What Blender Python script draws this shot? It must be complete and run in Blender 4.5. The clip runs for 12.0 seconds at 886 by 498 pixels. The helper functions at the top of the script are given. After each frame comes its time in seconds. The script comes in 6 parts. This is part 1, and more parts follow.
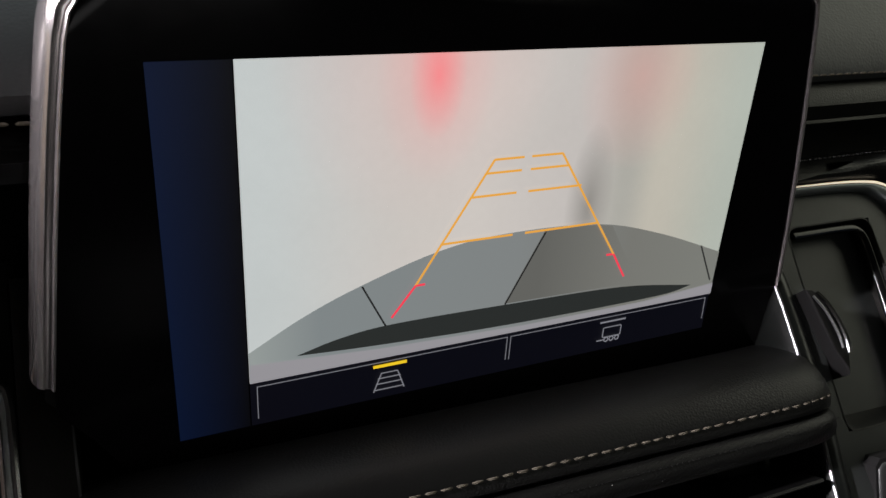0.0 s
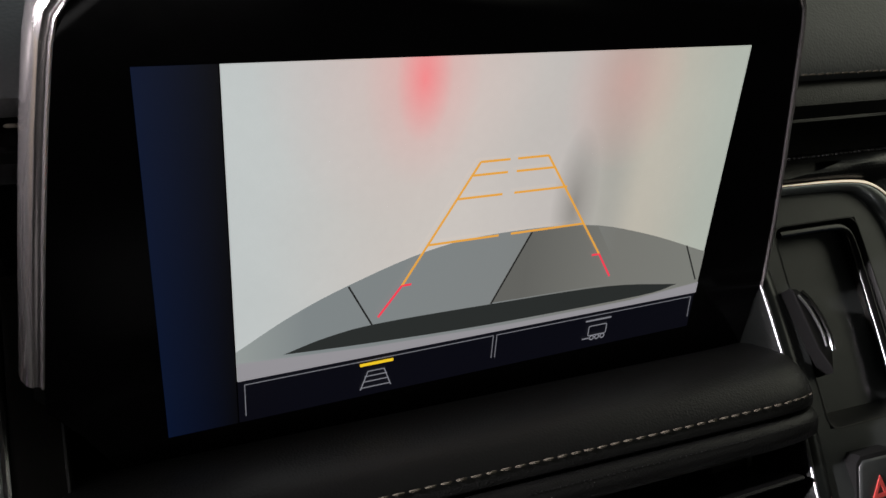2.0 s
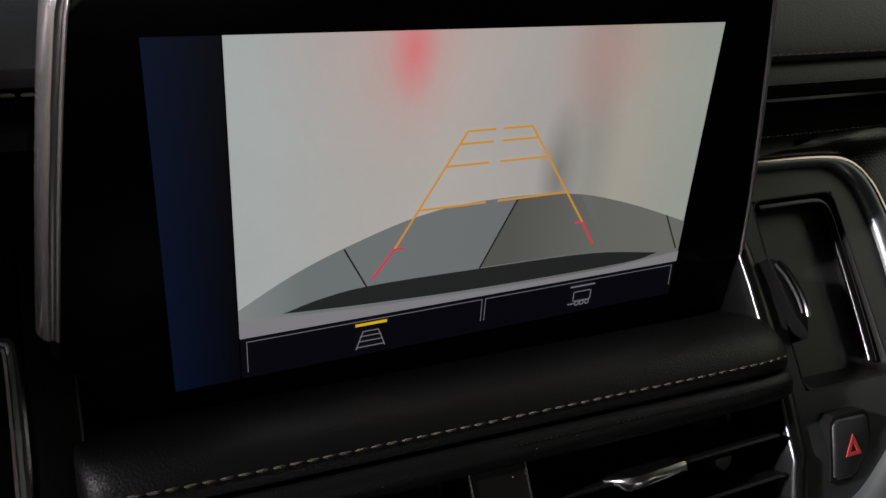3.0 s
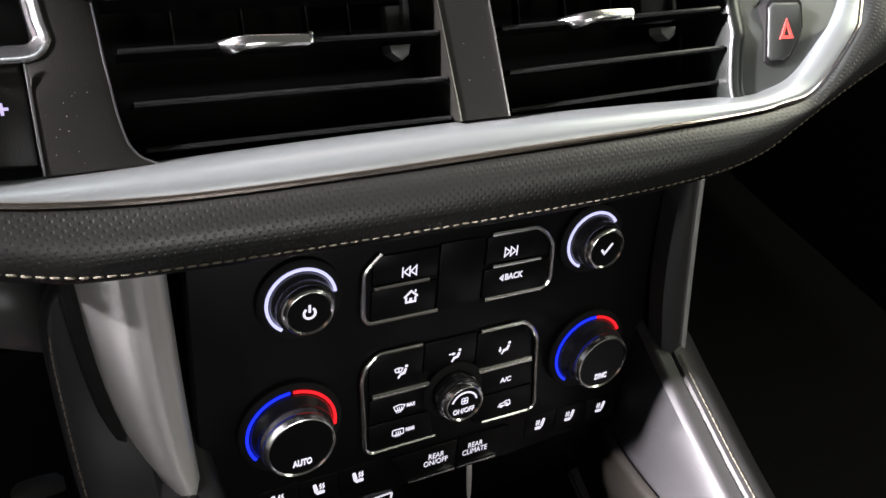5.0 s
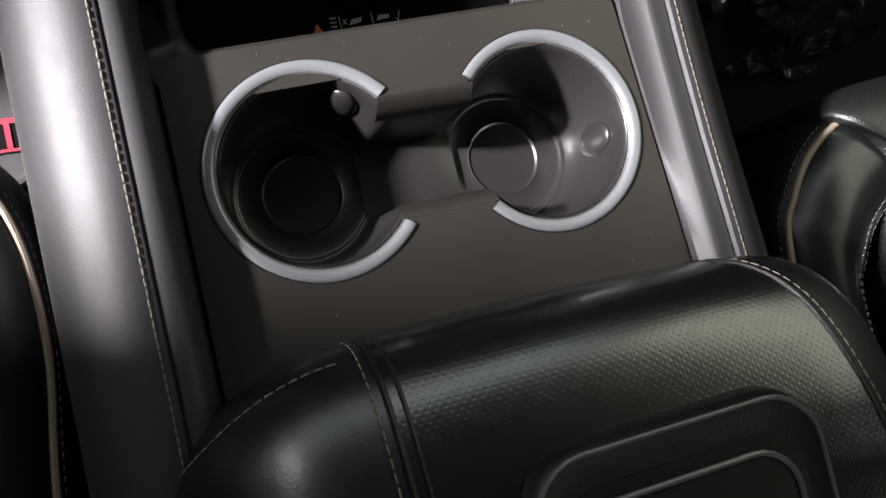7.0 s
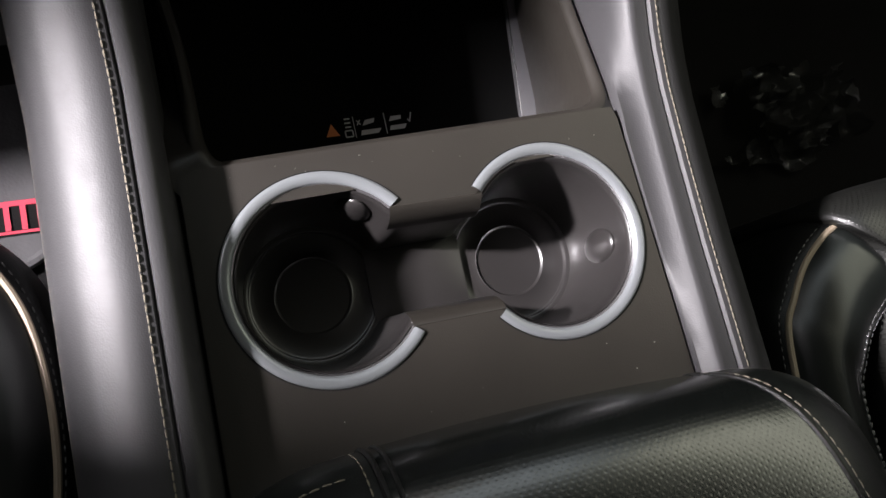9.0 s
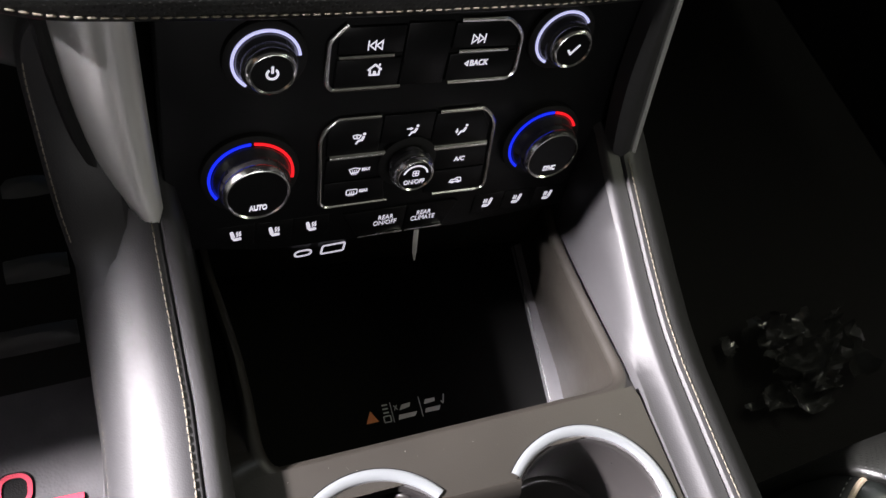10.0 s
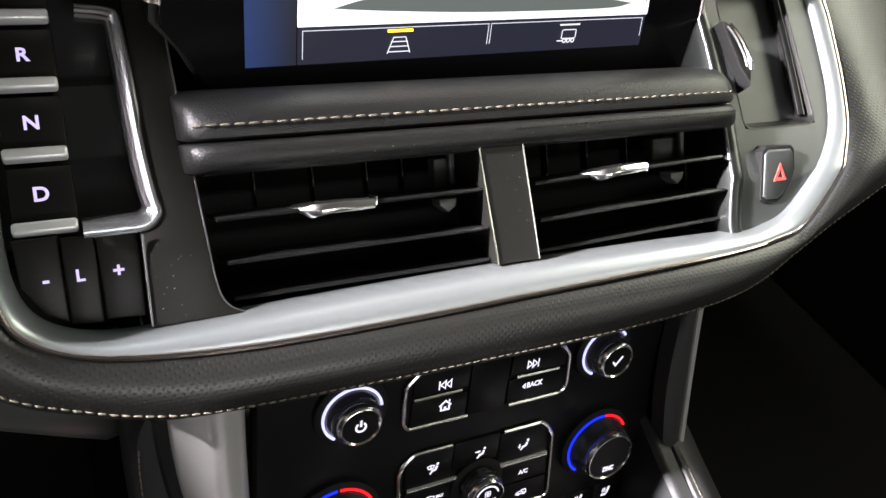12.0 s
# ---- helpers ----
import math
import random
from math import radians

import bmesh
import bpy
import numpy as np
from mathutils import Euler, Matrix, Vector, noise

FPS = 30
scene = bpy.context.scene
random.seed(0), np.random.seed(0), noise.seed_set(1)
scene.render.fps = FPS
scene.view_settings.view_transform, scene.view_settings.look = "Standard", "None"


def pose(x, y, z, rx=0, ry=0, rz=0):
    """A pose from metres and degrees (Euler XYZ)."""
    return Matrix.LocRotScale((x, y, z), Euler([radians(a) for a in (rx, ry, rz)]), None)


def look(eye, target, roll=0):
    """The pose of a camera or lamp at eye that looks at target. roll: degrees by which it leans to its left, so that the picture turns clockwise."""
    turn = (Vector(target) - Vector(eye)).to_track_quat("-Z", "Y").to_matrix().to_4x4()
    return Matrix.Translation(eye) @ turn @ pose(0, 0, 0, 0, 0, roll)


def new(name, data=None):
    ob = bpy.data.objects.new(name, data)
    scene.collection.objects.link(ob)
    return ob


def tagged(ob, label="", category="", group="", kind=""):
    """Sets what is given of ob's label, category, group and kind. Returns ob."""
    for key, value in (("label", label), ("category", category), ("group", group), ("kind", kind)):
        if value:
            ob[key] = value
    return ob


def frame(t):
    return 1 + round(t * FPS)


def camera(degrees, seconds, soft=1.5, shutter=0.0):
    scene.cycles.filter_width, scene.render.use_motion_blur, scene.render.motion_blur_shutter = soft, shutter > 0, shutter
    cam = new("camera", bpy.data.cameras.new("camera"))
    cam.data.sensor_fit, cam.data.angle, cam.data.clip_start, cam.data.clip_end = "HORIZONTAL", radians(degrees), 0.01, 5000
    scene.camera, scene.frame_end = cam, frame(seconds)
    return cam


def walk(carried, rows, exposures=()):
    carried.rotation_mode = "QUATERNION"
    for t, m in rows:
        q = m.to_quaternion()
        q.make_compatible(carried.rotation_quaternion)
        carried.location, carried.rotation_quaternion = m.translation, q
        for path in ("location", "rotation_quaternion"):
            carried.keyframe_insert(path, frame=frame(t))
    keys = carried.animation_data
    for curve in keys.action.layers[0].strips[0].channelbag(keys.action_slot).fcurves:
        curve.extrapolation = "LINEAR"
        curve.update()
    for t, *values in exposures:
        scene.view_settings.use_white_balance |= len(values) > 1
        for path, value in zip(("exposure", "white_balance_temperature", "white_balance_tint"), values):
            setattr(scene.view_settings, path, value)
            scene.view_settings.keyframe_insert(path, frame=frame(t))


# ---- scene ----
cam = camera(58.1, 12.0)
TILT = pose(0, 0, 0.68, -10, 0, 0) @ pose(-0.082, 0, 0)
PATH = [
    (0, (-0.042, -0.215, 0.046), (0.771, 1.409, -0.791), 3.7),
    (0.5, (-0.038, -0.215, 0.046), (0.773, 1.408, -0.795), 4.0),
    (1, (-0.04, -0.215, 0.048), (0.771, 1.401, -0.807), 4.4),
    (1.5, (-0.038, -0.216, 0.05), (0.775, 1.397, -0.809), 4.4),
    (2, (-0.039, -0.217, 0.052), (0.774, 1.39, -0.817), 4.2),
    (2.5, (-0.041, -0.216, 0.05), (0.771, 1.389, -0.825), 4.1),
    (2.7, (-0.04, -0.221, 0.053), (0.767, 1.386, -0.822), 3.9),
    (4.3, (-0.083, -0.314, -0.018), (0.802, 1.261, -0.878), 3.4),
    (4.5, (-0.079, -0.316, -0.033), (0.794, 1.229, -0.955), 3.3),
    (5, (-0.078, -0.321, -0.065), (0.776, 1.128, -1.147), 5.4),
    (5.5, (-0.064, -0.32, -0.082), (0.743, 0.932, -1.416), 9.5),
    (6, (-0.056, -0.331, -0.097), (0.683, 0.676, -1.659), 14.3),
    (6.5, (-0.051, -0.343, -0.094), (0.62, 0.359, -1.842), 24.1),
    (7, (-0.048, -0.365, -0.089), (0.559, 0.021, -1.955), 39.0),
    (7.2, (-0.0387, -0.3735, -0.0845), (0.517, -0.0582, -1.9797), 41.9),
    (8.0, (-0.042, -0.376, -0.082), (0.414, -0.196, -2.021), 50.0),
    (8.8, (-0.047, -0.353, -0.08), (0.578, 0.058, -1.935), 39.6),
    (9, (-0.049, -0.348, -0.076), (0.597, 0.182, -1.893), 33.8),
    (9.5, (-0.057, -0.343, -0.06), (0.649, 0.47, -1.745), 23.7),
    (10, (-0.066, -0.337, -0.038), (0.675, 0.713, -1.571), 17.1),
    (10.5, (-0.073, -0.332, -0.021), (0.706, 0.871, -1.416), 13.8),
    (11, (-0.08, -0.325, -0.017), (0.725, 0.961, -1.32), 11.9),
    (11.5, (-0.088, -0.321, -0.012), (0.757, 1.074, -1.17), 9.9),
    (12, (-0.109, -0.32, 0.0), (0.775, 1.139, -1.043), 7.3),
]
EXPOSURES = [(0, -2.12), (2.1, -2.17), (2.4, -2.80), (2.7, -2.85), (4.3, -0.4), (4.5, -0.05), (5.0, 0.40), (5.5, 0.6), (6.0, 0.12), (7.0, -0.68), (8.8, -0.82), (9.5, -0.36), (10.0, 0.06), (10.5, 0.43), (11.5, 0.70), (12, 0.62)]
PICTURE = 4.25
walk(cam, [(t, TILT @ look(eye, target, roll)) for t, eye, target, roll in PATH], EXPOSURES)

# ---------------------------------------------------------------- light
world = bpy.data.worlds.new("world")
scene.world = world
world.use_nodes = True
wn = world.node_tree.nodes
sky = wn.new("ShaderNodeTexSky")
sky.sky_type, sky.sun_disc = "NISHITA", False
sky.sun_elevation, sky.sun_rotation = radians(35), radians(250)
wn["Background"].inputs["Strength"].default_value = 0.08
world.node_tree.links.new(sky.outputs[0], wn["Background"].inputs["Color"])


def window_lamp(name, size_x, size_y, power, colour, eye, target, spread=180):
    data = bpy.data.lights.new(name, "AREA")
    data.shape, data.size, data.size_y, data.energy, data.color = "RECTANGLE", size_x, size_y, power, colour
    data.spread = radians(spread)
    ob = new(name, data)
    ob.matrix_world = look(eye, target)
    return ob


window_lamp("driver_window_light", 0.07, 0.11, 19.5, (1.0, 0.94, 0.99), (-1.50, 0.10, 1.29), (0.03, -0.20, 0.33), 36)
# extra fill beside the beam, added for reflections and ambient on the dash
window_lamp("driver_fill_light", 0.20, 0.34, 1.95, (1.0, 0.93, 0.95), (-0.805, 0.225, 1.00), (-0.05, 0.0, 0.66), 80)
window_lamp("windscreen_light", 1.35, 0.40, 6.4, (0.90, 0.98, 1.0), (-0.06, 0.40, 1.13), (-0.05, -0.25, 0.36))
window_lamp("passenger_window_light", 0.75, 0.34, 4.4, (1.0, 1.0, 0.79), (0.80, -0.06, 1.00), (0.05, -0.30, 0.42))
window_lamp("rear_left_window_light", 0.95, 0.38, 0.6, (0.95, 0.98, 1.0), (-0.80, -1.45, 1.00), (0.3, -1.25, 1.05))
window_lamp("rear_right_window_light", 0.95, 0.38, 4.0, (1.0, 1.0, 0.80), (0.80, -1.45, 1.00), (-0.3, -1.25, 1.05))
window_lamp("rear_glass_light", 1.20, 0.36, 10.5, (1.0, 0.97, 0.97), (0.0, -2.32, 1.02), (0.0, -0.4, 0.75))


# ---------------------------------------------------------------- materials
def material(name, colour, rough=0.5, metal=0.0, grain=0.0, grain_size=900.0, stain=0.10, spec=0.5, glow=0.0, dots=0.0, coat=0.0):
    m = bpy.data.materials.new(name)
    m.use_nodes = True
    n, l = m.node_tree.nodes, m.node_tree.links
    b = n["Principled BSDF"]
    b.inputs["Roughness"].default_value = rough
    b.inputs["Metallic"].default_value = metal
    b.inputs["Specular IOR Level"].default_value = spec
    b.inputs["Coat Weight"].default_value = coat
    b.inputs["Base Color"].default_value = (*colour, 1)
    if glow:
        b.inputs["Emission Color"].default_value = (*colour, 1)
        b.inputs["Emission Strength"].default_value = glow
        return m
    tc = n.new("ShaderNodeTexCoord")
    big = n.new("ShaderNodeTexNoise")
    big.inputs["Scale"].default_value, big.inputs["Detail"].default_value = 28, 6
    l.new(tc.outputs["Object"], big.inputs["Vector"])
    mix = n.new("ShaderNodeMix")
    mix.data_type = "RGBA"
    mix.inputs[6].default_value = (*[c * (1 - stain) for c in colour], 1)
    mix.inputs[7].default_value = (*[min(1, c * (1 + stain)) for c in colour], 1)
    l.new(big.outputs[0], mix.inputs[0])
    l.new(mix.outputs[2], b.inputs["Base Color"])
    rr = n.new("ShaderNodeMapRange")
    rr.inputs[3].default_value, rr.inputs[4].default_value = max(0.02, rough - (0.004 if metal else 0.05)), min(1, rough + (0.004 if metal else 0.05))
    fine = n.new("ShaderNodeTexNoise")
    fine.inputs["Scale"].default_value, fine.inputs["Detail"].default_value = 160, 4
    l.new(tc.outputs["Object"], fine.inputs["Vector"])
    l.new(fine.outputs[0], rr.inputs[0])
    l.new(rr.outputs[0], b.inputs["Roughness"])
    if grain or dots:
        v = n.new("ShaderNodeTexVoronoi")
        v.inputs["Scale"].default_value = grain_size
        if dots:
            v.inputs["Randomness"].default_value = 0.0
            turn = n.new("ShaderNodeMapping")
            turn.inputs["Scale"].default_value = (1, 1, 0)
            turn.inputs["Rotation"].default_value = (0, 0, radians(45))
            l.new(tc.outputs["Object"], turn.inputs[0])
            l.new(turn.outputs[0], v.inputs["Vector"])
        else:
            l.new(tc.outputs["Object"], v.inputs["Vector"])
        bump = n.new("ShaderNodeBump")
        bump.inputs["Strength"].default_value = grain or dots
        bump.inputs["Distance"].default_value = 0.0004 if dots else 0.00025
        src = v.outputs["Distance"]
        if dots:
            step = n.new("ShaderNodeMapRange")
            step.inputs[1].default_value, step.inputs[2].default_value = 0.16, 0.30
            l.new(src, step.inputs[0])
            src = step.outputs[0]
            dark = n.new("ShaderNodeMix")
            dark.data_type = "RGBA"
            dark.inputs[6].default_value = (*[c * 0.35 for c in colour], 1)
            l.new(mix.outputs[2], dark.inputs[7])
            l.new(src, dark.inputs[0])
            l.new(dark.outputs[2], b.inputs["Base Color"])
        l.new(src, bump.inputs["Height"])
        l.new(bump.outputs[0], b.inputs["Normal"])
    return m


LEATHER = material("black_leather", (0.0060, 0.0061, 0.0058), 0.42, grain=0.50, grain_size=1100, spec=0.34)
DASH = material("dash_leather", (0.045, 0.048, 0.048), 0.48, grain=0.45, grain_size=700, spec=0.5)
BOLSTER = material("bolster_leather", (0.020, 0.0195, 0.0203), 0.53, grain=0.16, grain_size=1300, spec=0.33)
PERFORATED = material("perforated_leather", (0.0036, 0.0044, 0.0039), 0.25, dots=0.10, grain_size=430, spec=0.9)
BAND = material("perforated_band_leather", (0.0070, 0.0072, 0.0064), 0.36, dots=0.32, grain_size=430, spec=0.5)
SEAT = material("seat_leather", (0.0046, 0.0056, 0.0050), 0.32, grain=0.13, grain_size=1000, spec=0.6)
SOFT = material("soft_black_plastic", (0.0078, 0.0074, 0.0064), 0.42, grain=0.15, grain_size=1500, spec=0.28)
CONSOLE = material("console_plastic", (0.0145, 0.0128, 0.0106), 0.40, grain=0.14, grain_size=1500, stain=0.22, spec=0.45)
RECESS = material("recess_plastic", (0.017, 0.0195, 0.018), 0.30, spec=0.5)
SMOKE = material("smoky_knob_plastic", (0.030, 0.030, 0.032), 0.24, spec=0.65)
GLOSS = material("gloss_black", (0.006, 0.006, 0.006), 0.16, spec=0.4)
PANEL = material("panel_black", (0.0060, 0.0060, 0.0064), 0.30, spec=0.10)
BLACK = material("matt_black", (0.008, 0.0078, 0.0078), 0.7, spec=0.15)
DARK = material("vent_black", (0.005, 0.005, 0.005), 0.36, spec=0.4)
GREYPLASTIC = material("grey_plastic", (0.030, 0.033, 0.0315), 0.42, grain=0.15, grain_size=1600)
MIDGREY = material("mid_grey_plastic", (0.075, 0.078, 0.076), 0.36, grain=0.10, grain_size=1600)
WELL = material("cup_well_plastic", (0.0135, 0.0124, 0.0121), 0.30, grain=0.06, grain_size=1500, spec=0.62)
SILVER = material("silver_paint", (0.15, 0.16, 0.165), 0.32, 0.40, stain=0.04)
RING_EDGE = material("polished_ring_edge", (0.70, 0.69, 0.70), 0.26, 0.95, stain=0.04)
RIM = material("rim_silver", (0.58, 0.57, 0.58), 0.22, 0.95, stain=0.08)
TRAY_RAIL = material("tray_rail_grey", (0.070, 0.069, 0.072), 0.34, 0.15, stain=0.06)
RAIL = material("rail_grey", (0.085, 0.085, 0.085), 0.36, 0.3, stain=0.1)
SATIN = material("satin_grey_paint", (0.60, 0.60, 0.58), 0.28, 0.60, stain=0.06)
FRAME = material("display_chrome", (0.93, 0.86, 0.86), 0.19, 0.86, stain=0.05)
BEVEL = material("knob_chrome", (0.80, 0.79, 0.78), 0.21, 1.0, stain=0.05)
CHROME = material("satin_chrome", (0.31, 0.333, 0.335), 0.36, 0.80, stain=0.02)
BEAD = material("rose_bead", (0.80, 0.68, 0.62), 0.18, 1.0, stain=0.02)
KEYBAR = material("key_bar_silver", (0.82, 0.82, 0.82), 0.30, 0.35, stain=0.03)
WARM = material("tan_pillar_trim", (0.42, 0.27, 0.20), 0.7)
BRIGHT = material("bright_chrome", (0.80, 0.80, 0.80), 0.12, 1.0, stain=0.05)
GREYMETAL = material("grey_metal_paint", (0.16, 0.16, 0.165), 0.34, 0.7, stain=0.08)
THREAD = material("beige_thread", (0.125, 0.112, 0.088), 0.85, grain=0.5, grain_size=2500, spec=0.1)
PAPER = material("white_paper", (0.72, 0.72, 0.70), 0.7)
PIPING = material("tan_piping", (0.26, 0.21, 0.15), 0.6, grain=0.3, grain_size=1500)
GLASS_BLACK = material("display_glass", (0.0055, 0.005, 0.006), 0.16, spec=0.12)
RUBBER = material("charging_mat_rubber", (0.0030, 0.0030, 0.0029), 0.7, spec=0.06)
CARPET = material("grey_carpet", (0.105, 0.102, 0.105), 0.95, grain=1.0, grain_size=420, stain=0.35, spec=0.1)
CARPET_BLACK = material("black_carpet", (0.013, 0.0125, 0.0125), 0.95, grain=1.0, grain_size=700, spec=0.1)
REDTHREAD = material("red_embroidery", (0.62, 0.06, 0.10), 0.8, grain=0.6, grain_size=2200)
HEADLINER = material("headliner", (0.12, 0.12, 0.117), 0.9)
ICON = material("white_backlight", (0.90, 0.86, 1.0), 0.5, glow=0.62)
RING = material("ring_light", (0.62, 0.62, 1.0), 0.5, glow=0.75)
BLUE = material("blue_light", (0.008, 0.025, 0.95), 0.5, glow=1.0)
RED = material("red_light", (0.95, 0.012, 0.02), 0.5, glow=0.9)
LILAC = material("lilac_backlight", (0.70, 0.60, 1.0), 0.5, glow=0.50)
HAZARD = material("hazard_red", (0.60, 0.07, 0.06), 0.5, glow=0.08)
ORANGE_PRINT = material("orange_print", (0.65, 0.20, 0.06), 0.6)
WHITE_PRINT = material("white_print", (0.55, 0.55, 0.53), 0.6)


# ---------------------------------------------------------------- mesh helpers
def part(name, bm, mat, parent, label="", smooth=True, normals=True):
    me = bpy.data.meshes.new(name)
    if normals:
        bmesh.ops.recalc_face_normals(bm, faces=bm.faces)
    bm.to_mesh(me)
    bm.free()
    me.materials.append(mat)
    if smooth:
        me.polygons.foreach_set("use_smooth", [True] * len(me.polygons))
        me.set_sharp_from_angle(angle=radians(38))
    ob = new(name, me)
    if parent:
        ob.parent = parent
    if label:
        ob["label"] = label
    return ob


def thing(name, m, label, category, group="", kind=""):
    ob = new(name)
    ob.empty_display_size = 0.02
    ob.matrix_world = m
    return tagged(ob, label, category, group, kind)


def prism(pts, z0, z1, bevel=0.0, seg=2, bm=None):
    """A flat outline raised from z0 to z1, with its upper rim rounded."""
    own = bmesh.new()
    low = [own.verts.new((x, y, z0)) for x, y in pts]
    top = [own.verts.new((x, y, z1)) for x, y in pts]
    n = len(pts)
    own.faces.new(low[::-1])
    cap = own.faces.new(top)
    for i in range(n):
        own.faces.new((low[i], low[(i + 1) % n], top[(i + 1) % n], top[i]))
    if bevel:
        bmesh.ops.bevel(own, geom=list(cap.edges), offset=bevel, segments=seg, affect="EDGES", profile=0.5)
    return join(bm, own)


def join(bm, own):
    if bm is None:
        return own
    me = bpy.data.meshes.new("tmp")
    own.to_mesh(me)
    own.free()
    bm.from_mesh(me)
    bpy.data.meshes.remove(me)
    return bm


def box(cx, cy, cz, sx, sy, sz, bevel=0.0, seg=2, bm=None, m=None):
    own = bmesh.new()
    bmesh.ops.create_cube(own, size=1, matrix=Matrix.Translation((cx, cy, cz)) @ Matrix.Diagonal((sx, sy, sz, 1)))
    if bevel:
        bmesh.ops.bevel(own, geom=list(own.edges), offset=bevel, segments=seg, affect="EDGES", profile=0.5)
    if m is not None:
        own.transform(m)
    return join(bm, own)


def rounded(x0, y0, x1, y1, r, n=5):
    pts = []
    for cx, cy, a in ((x1 - r, y1 - r, 0), (x0 + r, y1 - r, 90), (x0 + r, y0 + r, 180), (x1 - r, y0 + r, 270)):
        pts += [(cx + r * math.cos(radians(a + 90 * k / n)), cy + r * math.sin(radians(a + 90 * k / n))) for k in range(n + 1)]
    return pts


def loft(rows, closed_rows=False, closed_cols=False, caps=False, bm=None):
    """A skin over rows of points, each row with the same count."""
    own = bmesh.new()
    vs = [[own.verts.new(p) for p in row] for row in rows]
    nr, nc = len(vs), len(vs[0])
    for i in range(nr if closed_cols else nr - 1):
        for j in range(nc if closed_rows else nc - 1):
            own.faces.new((vs[i][j], vs[i][(j + 1) % nc], vs[(i + 1) % nr][(j + 1) % nc], vs[(i + 1) % nr][j]))
    if caps:
        own.faces.new(vs[0][::-1])
        own.faces.new(vs[-1])
    return join(bm, own)


def spline(pts, n):
    """A smooth line through the points, n steps between each two."""
    P = [Vector(p) for p in pts]
    P = [2 * P[0] - P[1]] + P + [2 * P[-1] - P[-2]]
    out = []
    for i in range(1, len(P) - 2):
        a, b, c, d = P[i - 1 : i + 3]
        for k in range(n):
            t = k / n
            out.append(0.5 * ((2 * b) + (c - a) * t + (2 * a - 5 * b + 4 * c - d) * t * t + (3 * b - a - 3 * c + d) * t**3))
    return out + [P[-2]]


def tube(path, r, n=8, closed=False, bm=None):
    path = [Vector(p) for p in path]
    rows = []
    for i, p in enumerate(path):
        a = path[i - 1] if i or closed else p
        b = path[(i + 1) % len(path)] if i + 1 < len(path) or closed else p
        t = (b - a).normalized()
        s = t.cross(Vector((0.13, 0.21, 1)) if abs(t.z) < 0.9 else Vector((1, 0.2, 0))).normalized()
        u = s.cross(t)
        rows.append([p + r * (math.cos(2 * math.pi * k / n) * s + math.sin(2 * math.pi * k / n) * u) for k in range(n)])
    return loft(rows, closed_rows=True, closed_cols=closed, caps=not closed, bm=bm)


def lathe(profile, n=48, a0=0.0, a1=360.0, centre=(0, 0, 0), bm=None):
    full = abs(a1 - a0 - 360) < 1e-6
    rows = []
    for k in range(n if full else n + 1):
        a = radians(a0 + (a1 - a0) * k / n)
        rows.append([(centre[0] + r * math.cos(a), centre[1] + r * math.sin(a), centre[2] + z) for r, z in profile])
    return loft(rows, closed_cols=full, bm=bm)


def arc_plate(r0, r1, a0, a1, z0, z1, c=(0, 0), n=24, bm=None):
    out = [(c[0] + r1 * math.cos(radians(a0 + (a1 - a0) * k / n)), c[1] + r1 * math.sin(radians(a0 + (a1 - a0) * k / n))) for k in range(n + 1)]
    out += [(c[0] + r0 * math.cos(radians(a1 + (a0 - a1) * k / n)), c[1] + r0 * math.sin(radians(a1 + (a0 - a1) * k / n))) for k in range(n + 1)]
    rows = [[(x, y, z0), (x, y, z1)] for x, y in out]
    own = bmesh.new()
    h = len(out) // 2
    top = [own.verts.new((x, y, z1)) for x, y in out]
    low = [own.verts.new((x, y, z0)) for x, y in out]
    for i in range(h - 1):
        own.faces.new((top[i], top[i + 1], top[-i - 2], top[-i - 1]))
    for i in range(len(out)):
        j = (i + 1) % len(out)
        own.faces.new((low[i], low[j], top[j], top[i]))
    return join(bm, own)


def stroke(pts, width, z0, z1, closed=False, bm=None):
    """A flat line of even width along 2D points."""
    P = [Vector((x, y)) for x, y in pts]
    n = len(P)
    left, right = [], []
    for i, p in enumerate(P):
        a = P[i - 1] if i or closed else None
        b = P[(i + 1) % n] if i + 1 < n or closed else None
        d0 = (p - a).normalized() if a is not None else (b - p).normalized()
        d1 = (b - p).normalized() if b is not None else d0
        t = (d0 + d1)
        t = t.normalized() if t.length > 1e-6 else d0
        s = Vector((-t.y, t.x)) * (width / 2 / max(0.45, t.dot(d0)))
        left.append(p + s)
        right.append(p - s)
    rows = [[(a.x, a.y, z0), (a.x, a.y, z1), (b.x, b.y, z1), (b.x, b.y, z0)] for a, b in zip(left, right)]
    return loft(rows, closed_rows=True, closed_cols=closed, caps=not closed, bm=bm)


